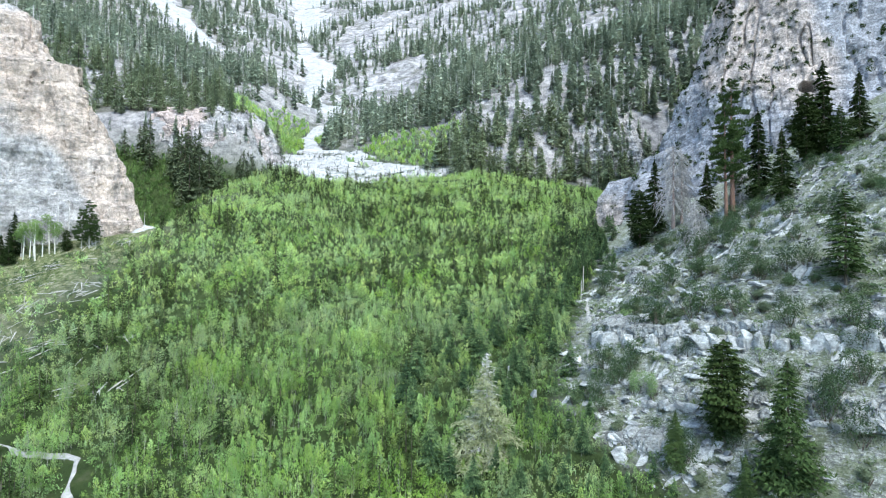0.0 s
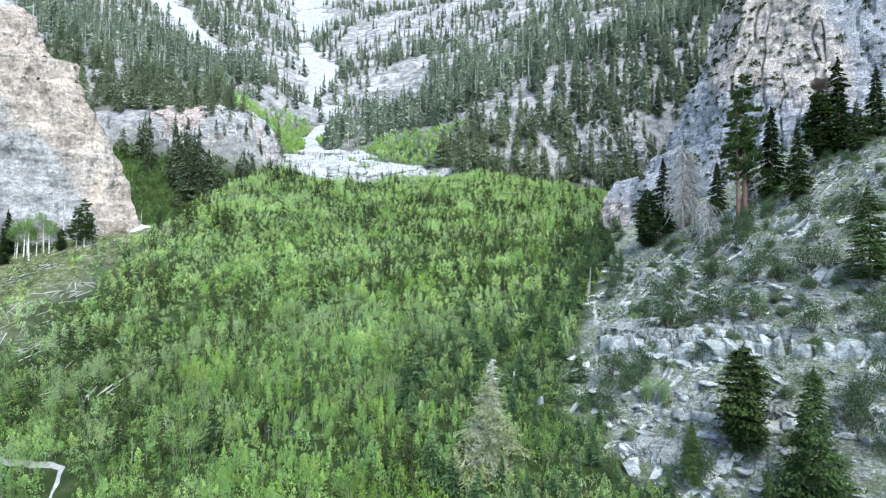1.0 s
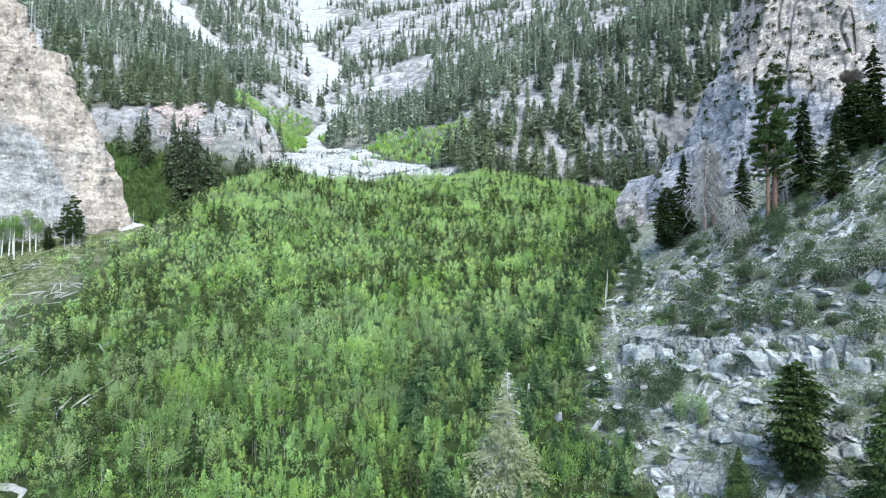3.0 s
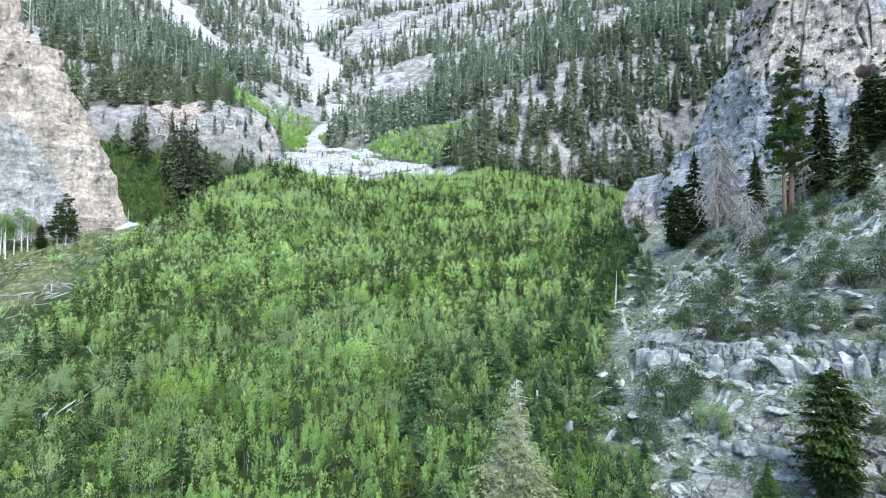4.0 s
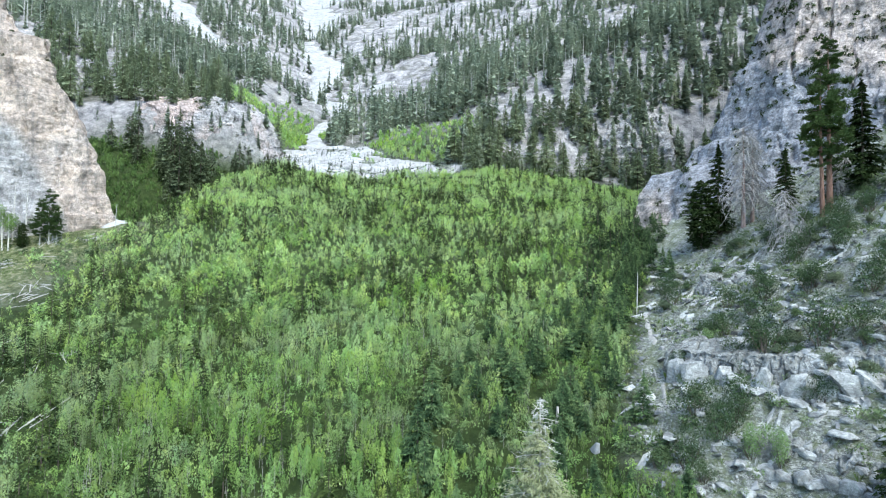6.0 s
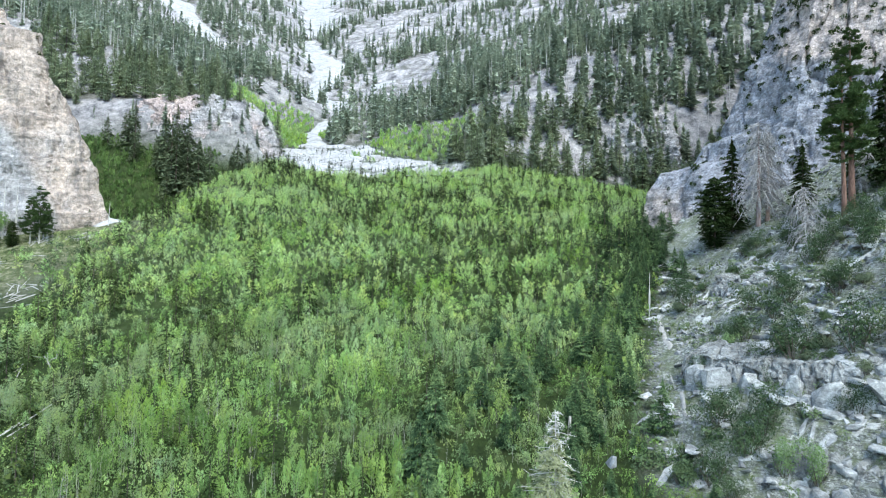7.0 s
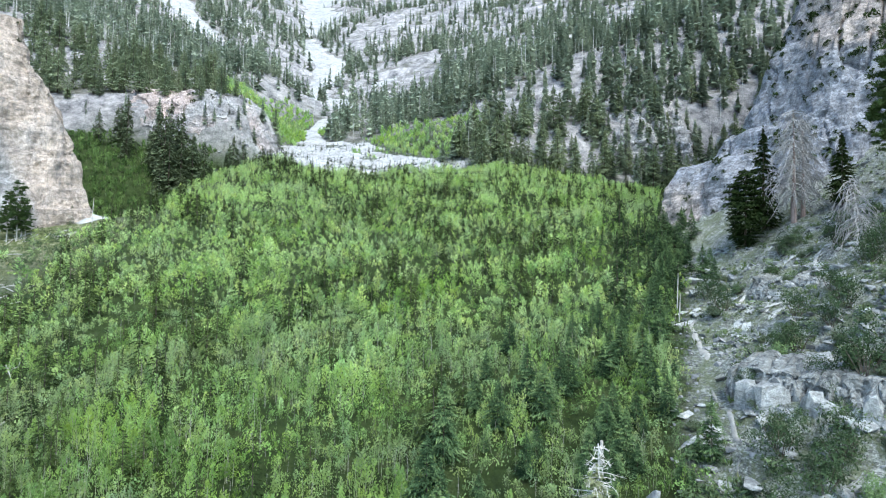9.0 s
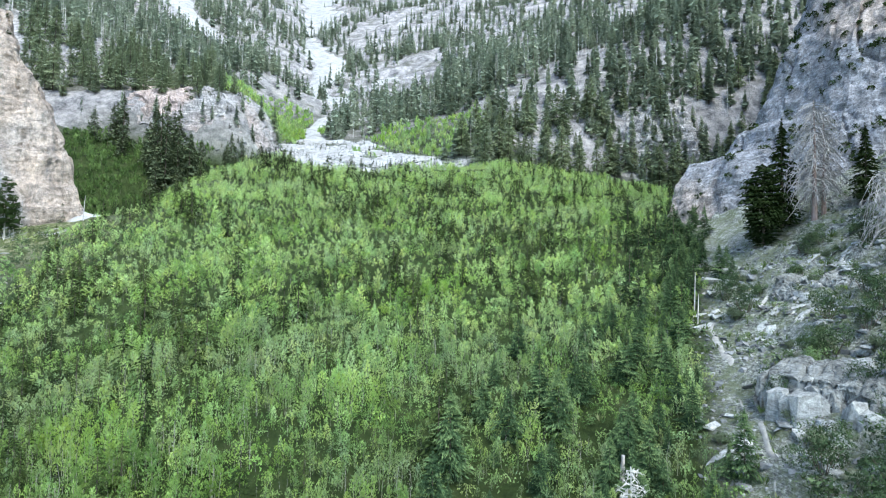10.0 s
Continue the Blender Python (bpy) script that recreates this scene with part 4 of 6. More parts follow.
def thicket(name, templates, area, gap, label, seed, near):
    p = spots(rng, *area, gap)
    x, y = p[:, 0], p[:, 1]
    gapn = fbm(x / 5, y / 5, 0, 3, 105) + 0.5 * fbm(x / 22, y / 22, 0, 2, 106)
    border = 116 + rng.uniform(-13, 13, len(p))
    inside = in_fan(p) | (in_clearing(p) & (rng.random(len(p)) < np.maximum(0.3, 0.5 + 0.5 * fbm(x / 9, y / 9, 0, 2, 109)) - 0.35 * smooth(128, 142, y)))
    firs = smooth(-22, -5, x - right_foot(y)) * (1 - smooth(118, 160, y)) * (y > 62)
    p = p[inside & ((y < border) == near) & ~(in_opening(p) & (rng.random(len(p)) < 0.85)) & (off_trail(p) > np.where(x < -58, 1.1, np.where(x < -47.5, 0.2, 1.5))) & (gapn > np.where(y < 120, -0.7, -0.95) + rng.normal(0, 0.15, len(p)))]
    x, y = p[:, 0], p[:, 1]
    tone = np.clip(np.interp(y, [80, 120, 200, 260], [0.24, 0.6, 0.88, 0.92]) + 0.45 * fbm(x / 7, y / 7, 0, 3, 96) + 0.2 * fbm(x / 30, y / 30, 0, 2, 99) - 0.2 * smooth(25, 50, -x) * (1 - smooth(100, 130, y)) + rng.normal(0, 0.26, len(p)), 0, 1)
    tall = np.clip(np.interp(y, [95, 125, 170], [0.62, 0.6, 0.56]) + 0.4 * fbm(x / 6, y / 6, 0, 2, 107) + rng.normal(0, 0.17, len(p)), 0.38, 1.5)
    tall = tall * (1 - 0.12 * smooth(-22, -8, x - right_foot(y)) * (1 - smooth(118, 160, y)))
    tall = tall * np.where((x > -57) & (x < -47), 1.0, np.interp(off_trail(p), [1.6, 5], [0.35, 1.0]))
    grey = rng.random(len(p)) < 0.09 + 0.16 * smooth(0.2, 0.7, fbm(x / 18, y / 18, 0, 3, 108))
    single = on_stretch(p) & ~grey
    for q, s, t in zip(p[single], tall[single], tone[single]):
        SINGLE.append((q[0], q[1], s, t))
    grey_, grey = grey, grey | single
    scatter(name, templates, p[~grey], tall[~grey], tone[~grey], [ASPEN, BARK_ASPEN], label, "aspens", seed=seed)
    grey = grey_
    scatter("bare_saplings", BARE, p[grey], tall[grey], tone[grey], [TWIG_GREY], "leafless grey saplings standing in the thicket", "dead trees", seed=seed + 50)


SINGLE = []
thicket("aspen_thicket", ASPENS_NEAR, (-110, 48, 58, 130), 1.16, "dense thicket of young bright green aspens", 6, True)
thicket("aspen_thicket", ASPENS_FAR, (-150, 130, 102, 272), 1.45, "young bright green aspens covering the upper fan", 7, False)

# small firs among the aspens
FIRS_SMALL = [conifer_template(rng, h, h * 0.27, 15, 6, 5, low=0.03, size=0.72, power=0.85, swing=0.4, slim=0.8, single=True) for h in (2.6, 3.2, 3.8, 4.4)]
p = spots(rng, -100, 120, 58, 262, 2.7)
x, y = p[:, 0], p[:, 1]
edge = smooth(-26, -2, x - right_foot(y)) * (1 - smooth(118, 160, y))
p = p[in_fan(p, 1.0) & (off_trail(p) > 3) & (edge < 0.2) & (rng.random(len(p)) < np.interp(y, [90, 140], [0.36, 0.2]) + 0.36 * fbm(x / 22, y / 22, 0, 3, 97))]
size = rng.uniform(0.95, 1.95, len(p)) * np.interp(p[:, 1], [90, 140], [1.0, 0.9])
q = spots(rng, -20, 62, 60, 186, 2.5)
x, y = q[:, 0], q[:, 1]
edge = smooth(-22, -5, x - right_foot(y)) * (1 - 0.5 * smooth(118, 160, y)) * (1 - smooth(172, 186, y))
edge = np.where(y > 112, edge * smooth(-16, -6, x - right_foot(y)), edge)
q = q[in_fan(q, -0.5) & (rng.random(len(q)) < 0.66 * edge)]
size = np.concatenate([size, rng.uniform(0.5, 1.15, len(q)) * np.interp(q[:, 1], [70, 95, 112, 125], [0.75, 1.15, 1.2, 1.6])])
p = np.concatenate([p, q])
nearby = (p[:, 0] > right_foot(p[:, 1]) - 22) & (p[:, 1] > 55) & (p[:, 1] < 116)
YOUNG = [(a, b, c) for (a, b), c in zip(p[nearby], size[nearby])]
nook = rng.uniform(0, 1, (34, 2))
YOUNG += [(float(right_foot(122 + 42 * b)) - 5 + 10 * a, 122 + 42 * b, 0.8 + 0.5 * c) for (a, b), c in zip(nook, rng.random(34))]
YOUNG += [(26.5 + 13.5 * a + 1.6 * (c - 0.7), 119 + 22 * a, 0.75 + 0.4 * b) for a, b, c in rng.uniform(0, 1, (26, 3))]
fringe = smooth(-26, -2, p[:, 0] - right_foot(p[:, 1])) * (1 - smooth(172, 186, p[:, 1])) > 0.15
for pick, needle, text in ((~nearby & ~fringe, NEEDLE_DARK, "small dark firs scattered among the aspens"), (~nearby & fringe, NEEDLE_EDGE, "young firs along the foot of the stony slope")):
    scatter("fir_saplings", FIRS_SMALL, p[pick], size[pick], rng.random(pick.sum()), [needle, BARK], text, "firs", seed=8)
# shrubs and broken stems over the avalanche debris
p = spots(rng, -110, 6, 249, 318, 2.2)
p = p[rng.random(len(p)) < 0.7]
FIRS_DEBRIS = [conifer_template(rng, h, h * 0.22, 8, 4, 1, low=0.03, size=1.1) for h in (2.2, 3.0)]
scatter("debris_stems", BARE + FIRS_DEBRIS, p, rng.uniform(0.5, 1.2, len(p)), rng.random(len(p)), [NEEDLE_DARK, BARK], "small trees and broken stems in avalanche debris", "debris", seed=18)

# grass and herbs between the plants
def tuft_template(rng, blades, h):
    a = rng.uniform(0, 6.283, blades)
    ln = h * rng.uniform(0.5, 1.1, blades)
    out = np.stack([np.cos(a), np.sin(a), 0 * a], 1)
    c = out * (ln * 0.35)[:, None] + np.array([[0, 0, 1.0]]) * (ln * 0.42)[:, None]
    along = (out * 0.45 + np.array([[0, 0, 0.75]])) * (ln * 0.55)[:, None]
    across = np.stack([-np.sin(a), np.cos(a), 0 * a], 1) * (ln * 0.06)[:, None]
    v, f = quads(c, along, across)
    return v, f, np.zeros(len(f))


TUFTS = [tuft_template(rng, 10, h) for h in (0.5, 0.7, 0.9, 0.6)]
p = spots(rng, -150, 60, 58, 165, 1.2)
x, y = p[:, 0], p[:, 1]
clear = in_clearing(p)
p = p[(in_fan(p) & (y < 120) & (rng.random(len(p)) < 0.2)) | (clear & (rng.random(len(p)) < 0.7))]
x, y = p[:, 0], p[:, 1]
tone = np.clip(0.3 + 0.5 * fbm(x / 10, y / 10, 0, 3, 112) + 0.45 * in_clearing(p) + rng.normal(0, 0.15, len(p)), 0, 1)
scatter("undergrowth", TUFTS, p, rng.uniform(0.6, 1.3, len(p)), tone, [GRASS], "grass and herbs under and between the aspens", "grass", seed=31)
p = spots(rng, 14, 95, 44, 140, 1.1)
x, y = p[:, 0], p[:, 1]
p = p[(x > right_foot(y) - 1) & (y > 52) & (x < 0.86 * y + 4) & (beside_path(p) > 0.35) & (rng.random(len(p)) < 0.55 + 0.6 * fbm(x / 9, y / 9, 0, 3, 113))]
scatter("slope_grass", TUFTS, p, rng.uniform(0.6, 1.4, len(p)), np.clip(0.35 + rng.normal(0, 0.25, len(p)), 0, 1), [GRASS], "grey-green grass tufts among the stones", "grass", seed=32)

HERBS = []
for r, h in ((0.8, 0.8), (1.0, 1.0), (0.7, 1.1)):
    v, f = leaf_cloud(rng, [(rng.normal(0, r * .45), rng.normal(0, r * .45), h * .4, r * .65, h * .5) for _ in range(5)], 70, 0.1, 0.6, True)
    HERBS.append((v, f, np.zeros(len(f))))
p = spots(rng, -100, 48, 58, 122, 1.75)
p = p[in_fan(p, -1.0) & (off_trail(p) > 1.0) & (rng.random(len(p)) < 0.9)]
scatter("leafy_undergrowth", HERBS, p, rng.uniform(0.6, 1.3, len(p)), np.clip(rng.normal(0.15, 0.2, len(p)), 0, 1), [ASPEN], "low leafy shrubs under the aspens", "shrubs", seed=38)
p = spots(rng, -150, -66, 70, 165, 2.0)
p = p[in_clearing(p) & (rng.random(len(p)) < 0.45 + 0.5 * fbm(p[:, 0] / 8, p[:, 1] / 8, 0, 2, 118))]
scatter("clearing_shrubs", HERBS, p, rng.uniform(0.8, 1.9, len(p)), np.clip(rng.normal(0.5, 0.25, len(p)), 0, 1), [BUSH], "low dark green shrubs dotting the clearing", "shrubs", seed=40)
LOW_SCRUB = []
for r, h in ((0.7, 0.7), (0.9, 0.8), (0.6, 0.9), (1.1, 0.9)):
    v, f = leaf_cloud(rng, [(rng.normal(0, r * .4), rng.normal(0, r * .4), h * .45, r * .6, h * .5) for _ in range(4)], 90, 0.1, 0.6, True)
    LOW_SCRUB.append((v, f, np.zeros(len(f))))
p = spots(rng, 14, 95, 52, 138, 1.9)
x, y = p[:, 0], p[:, 1]
p = p[(x > right_foot(y) - 1) & (x < 0.86 * y + 4) & (y < 136 - 0.3 * x + 6) & (beside_path(p) > 1.3) & (rng.random(len(p)) < 0.32 + 0.7 * fbm(x / 10, y / 10, 0, 3, 114))]
scatter("low_scrub", LOW_SCRUB, p, rng.uniform(0.6, 1.4, len(p)), np.clip(rng.normal(0.45, 0.25, len(p)), 0, 1), [SCRUB_GREY], "low grey-green scrub among the stones", "scrub", seed=37)

p = spots(rng, 14, 95, 52, 140, 1.15)
x, y = p[:, 0], p[:, 1]
p = p[(x > right_foot(y) + 1) & (x < 0.86 * y + 4) & (fbm(x / 9, y / 7, 0, 3, 116) > 1.0 + rng.normal(0, 0.12, len(p))) & (beside_path(p) > 1.5)]
scatter("dark_scrub", LOW_SCRUB, p, rng.uniform(0.7, 1.7, len(p)), np.clip(rng.normal(0.4, 0.25, len(p)), 0, 1), [BUSH], "mats of dark green scrub covering parts of the slope", "scrub", seed=39)

# leafy scrub on both sides of the chute's foot and in the gully behind the buttress
p = np.concatenate([spots(rng, -150, 20, 286, 410, 2.5), spots(rng, -160, -92, 185, 275, 2.4)])
x, y = p[:, 0], p[:, 1]
on = (np.hypot((x + 104) / 27, (y - 358) / 60) < 1) | (np.hypot((x + 20) / 34, (y - 306) / 26) < 1)
gully = (y < 276) & (x < np.interp(y, [185, 262], [-96, -104])) & (x > -0.62 * y)
p = p[(on | gully) & (snow_depth(x, y) < -0.5) & (rng.random(len(p)) < 0.85)]
# Darker than aspen leaves: the gully's shadow is put into the scrub's colour.
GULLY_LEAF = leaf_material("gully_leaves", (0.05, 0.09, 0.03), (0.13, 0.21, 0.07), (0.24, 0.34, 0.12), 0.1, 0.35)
for part, leaf, text in ((p[p[:, 1] >= 276], ASPEN, "leafy green scrub beside the avalanche chute"), (p[p[:, 1] < 276], GULLY_LEAF, "green scrub filling the gully, its shade put into the leaf colour")):
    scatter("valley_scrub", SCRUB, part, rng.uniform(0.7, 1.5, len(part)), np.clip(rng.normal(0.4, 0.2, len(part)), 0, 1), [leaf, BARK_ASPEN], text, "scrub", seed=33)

# ---- woods on the mountain ----
CON_FAR = [conifer_template(rng, h, h * w, 12, 5, 1, low=0.08, size=1.1, single=True) for h, w in ((12, 0.23), (15, 0.2), (17, 0.17), (9, 0.25), (13, 0.22))]
SNAG_FAR = [snag_template(rng, h, 4, 0.75) for h in (8, 11, 14)]
p = np.concatenate([spots(rng, -480, 480, 330, 620, 4.3), spots(rng, -600, 520, 620, 1150, 7.4)])
x, y = p[:, 0], p[:, 1]
ax = chute_axis(y)
slope = (ground_height(x, y + 2) - ground_height(x, y - 2)) / 4
dens = 0.5 + 0.75 * fbm(x / 38, y / 55, 0, 4, 98) - 0.25 * smooth(520, 1000, y) - 0.5 * (slope > 1.1) + 0.3 * smooth(-15, -60, x - ax) - 0.12 * smooth(10, 40, x - ax) * smooth(430, 520, y) + 0.4 * np.exp(-((x - 10) / 60) ** 2 - ((y - 390) / 60) ** 2)
dens = np.where((y < 300) & (x > -95) & (x < 0), 0.02, dens)
ok = (snow_depth(x, y) < -1) & (rng.random(len(p)) < dens) & (np.abs(x) < 0.75 * y + 40)
ok &= np.hypot((x + 20) / 34, (y - 306) / 26) > 1
ok &= np.hypot((x + 104) / 27, (y - 358) / 60) > 1
p = p[ok]
dead = rng.random(len(p)) < 0.2 + 0.2 * (p[:, 0] < chute_axis(p[:, 1]))
scatter("mountain_woods", CON_FAR, p[~dead], rng.uniform(0.6, 1.35, (~dead).sum()), rng.random((~dead).sum()), [NEEDLE_HAZED, BARK], "conifer woods on the steep mountain side, needles paled for haze", "woods", seed=9)
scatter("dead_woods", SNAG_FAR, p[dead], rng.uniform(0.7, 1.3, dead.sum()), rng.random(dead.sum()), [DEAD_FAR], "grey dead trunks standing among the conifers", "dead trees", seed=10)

# denser woods on ledges right of the valley head
CON_MID = [conifer_template(rng, h, h * w, 17, 7, 1, low=0.1, size=1.1, single=True) for h, w in ((13, 0.21), (16, 0.18), (19, 0.17), (11, 0.24))]
p = spots(rng, -8, 230, 250, 400, 4.6)
x, y = p[:, 0], p[:, 1]
d = 0.46 + 0.6 * fbm(x / 20, y / 20, 0, 3, 115) + 0.65 * smooth(50, 100, x) - 0.2 * ((y < 275) & (x < 50))
p = p[(rng.random(len(p)) < d) & (x < 0.66 * y) & (y > 262 - 0.1 * np.maximum(x - 50, 0)) & (np.hypot((x + 20) / 34, (y - 306) / 26) > 1) & (snow_depth(x, y) < -1)]
dead = rng.random(len(p)) < 0.22
scatter("valley_woods", CON_MID, p[~dead], rng.uniform(0.5, 1.2, (~dead).sum()), rng.random((~dead).sum()), [NEEDLE_HAZED, BARK], "conifer woods over the limestone ledges", "woods", seed=34)
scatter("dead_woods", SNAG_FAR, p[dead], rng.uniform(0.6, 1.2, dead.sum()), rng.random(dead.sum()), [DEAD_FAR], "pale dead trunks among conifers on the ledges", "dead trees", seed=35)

# trees that root on the ledges of the bands
for name, count, low, high, side in (("cliff_band_right", 150, 86, 128, 30), ("cliff_band_left", 34, 90, 122, -400)):
    g = CLIFF_POINTS[name].reshape(-1, 3)
    g = g[(g[:, 2] > low) & (g[:, 2] < high) & (g[:, 0] > side)]
    g = g[rng.integers(0, len(g), count)]
    scatter("ledge_trees", CON_MID, g[:, :2] + (0, 0.4), rng.uniform(0.35, 0.95, count), rng.random(count), [NEEDLE_HAZED, BARK],
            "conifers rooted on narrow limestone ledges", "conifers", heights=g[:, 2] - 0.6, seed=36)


# ---- single trees ----
def tree_thing(name, label, category, trunk_mesh, crown_mesh, group="", trunk_label="", crown_label="", extra=()):
    top = tagged(new(name), label, category, group)
    part_of("trunk", trunk_mesh, top, trunk_label)
    if crown_mesh:
        part_of("crown", crown_mesh, top, crown_label)
    for part_name, me, text in extra:
        part_of(part_name, me, top, text)
    return top


def fir_meshes(name, rng, h, r, needle, bark, whorls=34, per=10, subs=30, trunk=0.016, **kw):
    bend = rng.normal(0, 0.012 * h, 2)
    t = stem([(0, 0, -0.8), (bend[0] * .3, bend[1] * .3, h * 0.25), (bend[0], bend[1], h * 0.6), (bend[0] * .4, bend[1] * .4, h)],
             (trunk * h * 1.15, trunk * h * 0.85, trunk * h * 0.5, 0.02), 9)
    c = conifer_crown(rng, h, r, whorls, per, subs, single=True, **kw)
    return (mesh_of(name + "_trunk", *t, [bark], flat=False),
            mesh_of(name + "_crown", *c, [needle], None, {"tint": rng.random() * 0.3 + 0.35 + 0 * c[0][:, 0]}))


def at(x, y, scale=1.0, turn=0.0, sink=0.1, lean=0.0):
    z = float(ground_z(x, y)) - sink
    return pose(x, y, z, lean, 0, turn) @ Matrix.Scale(scale, 4)


def again(ob, m):
    """A copy at the pose m, whatever the scale of the first one."""
    return copy_thing(ob, m @ Matrix.Diagonal((1 / ob.scale[0], 1 / ob.scale[1], 1 / ob.scale[2], 1)))


def pine_crown(rng, h, r, limbs, low, per=70, gaps=0.2):
    """Limbs that end in flat tufted clumps of needles, with open gaps between them."""
    f = np.sort(rng.uniform(low, 0.99, limbs))
    q = (f - low) / (1 - low)
    ang = np.arange(limbs) * 2.4 + rng.normal(0, 0.5, limbs)
    ln = r * (1 - q) ** 0.55 * np.clip(0.55 + 1.6 * q, 0, 1) * rng.uniform(0.45, 1.1, limbs) + 0.35
    out = np.stack([np.cos(ang), np.sin(ang), 0 * ang], 1)
    a = np.stack([0 * f, 0 * f, f * h], 1)
    b = a + out * ln[:, None] + np.stack([0 * f, 0 * f, ln * rng.uniform(-0.25, 0.2, limbs)], 1)
    leaves, twigs = [], [rods(a, b, 0.07, 0.025)]
    for t in (0.45, 0.68, 0.86, 1.0):
        use = rng.random(limbs) > gaps
        c0 = (a + (b - a) * t + rng.normal(0, 0.22, a.shape))[use]
        wide = (0.25 + 0.16 * ln[use]) * rng.uniform(0.75, 1.25, use.sum())
        d = rng.normal(0, 1, (len(c0), per, 3))
        d /= np.linalg.norm(d, axis=2, keepdims=True)
        d[..., 2] = 0.55 * d[..., 2] + 0.1
        c = c0[:, None] + d * (wide[:, None] * rng.uniform(0.35, 1.0, (len(c0), per)))[..., None]
        along = (d + np.array([0, 0, 0.45]) + rng.normal(0, 0.3, d.shape)) * (0.3 * wide)[:, None, None]
        across = np.cross(along, rng.normal(0, 1, d.shape))
        across /= np.linalg.norm(across, axis=2, keepdims=True) + 1e-9
        leaves.append(blades(c.reshape(-1, 3), along.reshape(-1, 3), (across * (0.12 * wide)[:, None, None]).reshape(-1, 3)))
    return joined(leaves), joined(twigs)


def pine_meshes(rng, h, r, limbs, low, needle, trunk=0.016, bark=None, **kw):
    bend = rng.normal(0, 0.012 * h, 2)
    t = stem([(0, 0, -0.8), (bend[0] * .3, bend[1] * .3, h * 0.25), (bend[0], bend[1], h * 0.6), (bend[0] * .4, bend[1] * .4, h)],
             (trunk * h * 1.2, trunk * h * 0.85, trunk * h * 0.5, 0.03), 10)
    c, w = pine_crown(rng, h, r, limbs, low, **kw)
    return (mesh_of("pine_trunk", *t, [bark or BARK_RED], flat=False), mesh_of("pine_crown", *c, [needle], None, {"tint": 0.5 + 0 * c[0][:, 0]}),
            mesh_of("pine_limbs", *w, [BARK]))


rng = np.random.default_rng(21)
FIR_KINDS = []
for k, (h, r, needle, opts) in enumerate((
        (12.0, 3.5, NEEDLE_DARK, dict(low=0.04, belly=1.9, start=0.3, droop=0.0, power=0.42, size=0.5, whorls=60, per=9, subs=28)),
        (13.0, 3.3, NEEDLE_MID, dict(low=0.04, droop=0.3, power=0.75, size=0.46, whorls=44, per=11, subs=34, slim=0.8)),
        (16.0, 3.2, NEEDLE_DARK, dict(low=0.06, droop=0.3, power=0.75, size=0.54, gaps=0.1)),
        (12.0, 3.0, NEEDLE_MID, dict(low=0.12, droop=0.15, power=0.6, size=0.5, gaps=0.25)))):
    FIR_KINDS.append(fir_meshes("fir", rng, h, r, needle, BARK, **opts))
PINE = pine_meshes(rng, 28.0, 4.8, 92, 0.26, NEEDLE_MID, 0.016, gaps=0.36)
PINE_SLIM = pine_meshes(rng, 24.0, 3.8, 70, 0.34, NEEDLE_MID, 0.014, gaps=0.4)
PINE_CLIFF = pine_meshes(rng, 14.0, 2.7, 60, 0.24, NEEDLE_MID, 0.013, TWIG_GREY, gaps=0.25)

FIR_LABELS = ["dark full fir standing on the stony slope", "spruce with pale green tips on the stony slope",
              "tall dark fir at the foot of the cliff", "open-branched pine growing on stony ground"]
SOURCES = {}


def stand(kind, x, y, scale, turn):
    if kind not in SOURCES:
        t, c = FIR_KINDS[kind]
        SOURCES[kind] = tree_thing("fir_tree" if kind != 3 else "pine_tree", FIR_LABELS[kind], "conifer", t, c, "single conifers below the cliffs")
        SOURCES[kind].matrix_basis = at(x, y, scale, turn)
        return
    again(SOURCES[kind], at(x, y, scale, turn))


for kind, x, y, h in ((0, 32.0, 64.0, 11.3), (1, 34.9, 57.0, 13.0), (1, 26.2, 63.5, 6.5), (1, 31.0, 57.8, 5.6), (3, 51.8, 72.0, 12.4),
                      (2, 64.3, 113.5, 17.7), (2, 62.8, 103.0, 13.3), (2, 81.0, 118.3, 20.0), (0, 76.8, 117.5, 14.5), (3, 77.9, 108.9, 10.0),
                      (0, 46.1, 130.8, 13.5), (2, 50.5, 133.0, 17.5), (2, 60.6, 128.0, 12.0), (2, 61.5, 117.0, 9.0), (0, 55.0, 62.0, 7.0), (2, 84.0, 112.0, 14.0),
                      (0, -104.6, 155.3, 6.0), (2, -117.0, 150.6, 10.0), (2, -118.2, 154.0, 12.0), (2, -119.5, 151.0, 8.0)):
    full = (12.0, 13.0, 16.0, 12.0)[kind]
    stand(kind, x, y, h / full, (x * 37 + y * 11) % 360)

big_pine = tree_thing("ponderosa_pine", "tall ponderosa pine with a bare reddish trunk", "pine tree", *PINE[:2], trunk_label="reddish brown bark", crown_label="tufted dark green needles", extra=(("branch_frame", PINE[2], ""),))
big_pine.matrix_basis = at(58.7, 113.0, 1.0, 20)
slim_pine = tree_thing("ponderosa_pine", "slender ponderosa pine with a high sparse crown", "pine tree", *PINE_SLIM[:2], trunk_label="reddish brown bark", extra=(("branch_frame", PINE_SLIM[2], ""),))
slim_pine.matrix_basis = at(57.0, 112.2, 1.0, 80)
cliff_pine = tree_thing("pine_tree", "dark pine with a thin grey trunk below the cliff", "pine tree", *PINE_CLIFF[:2], "pines below the cliff", extra=(("branch_frame", PINE_CLIFF[2], ""),))
cliff_pine.matrix_basis = at(-99.4, 157, 0.95)
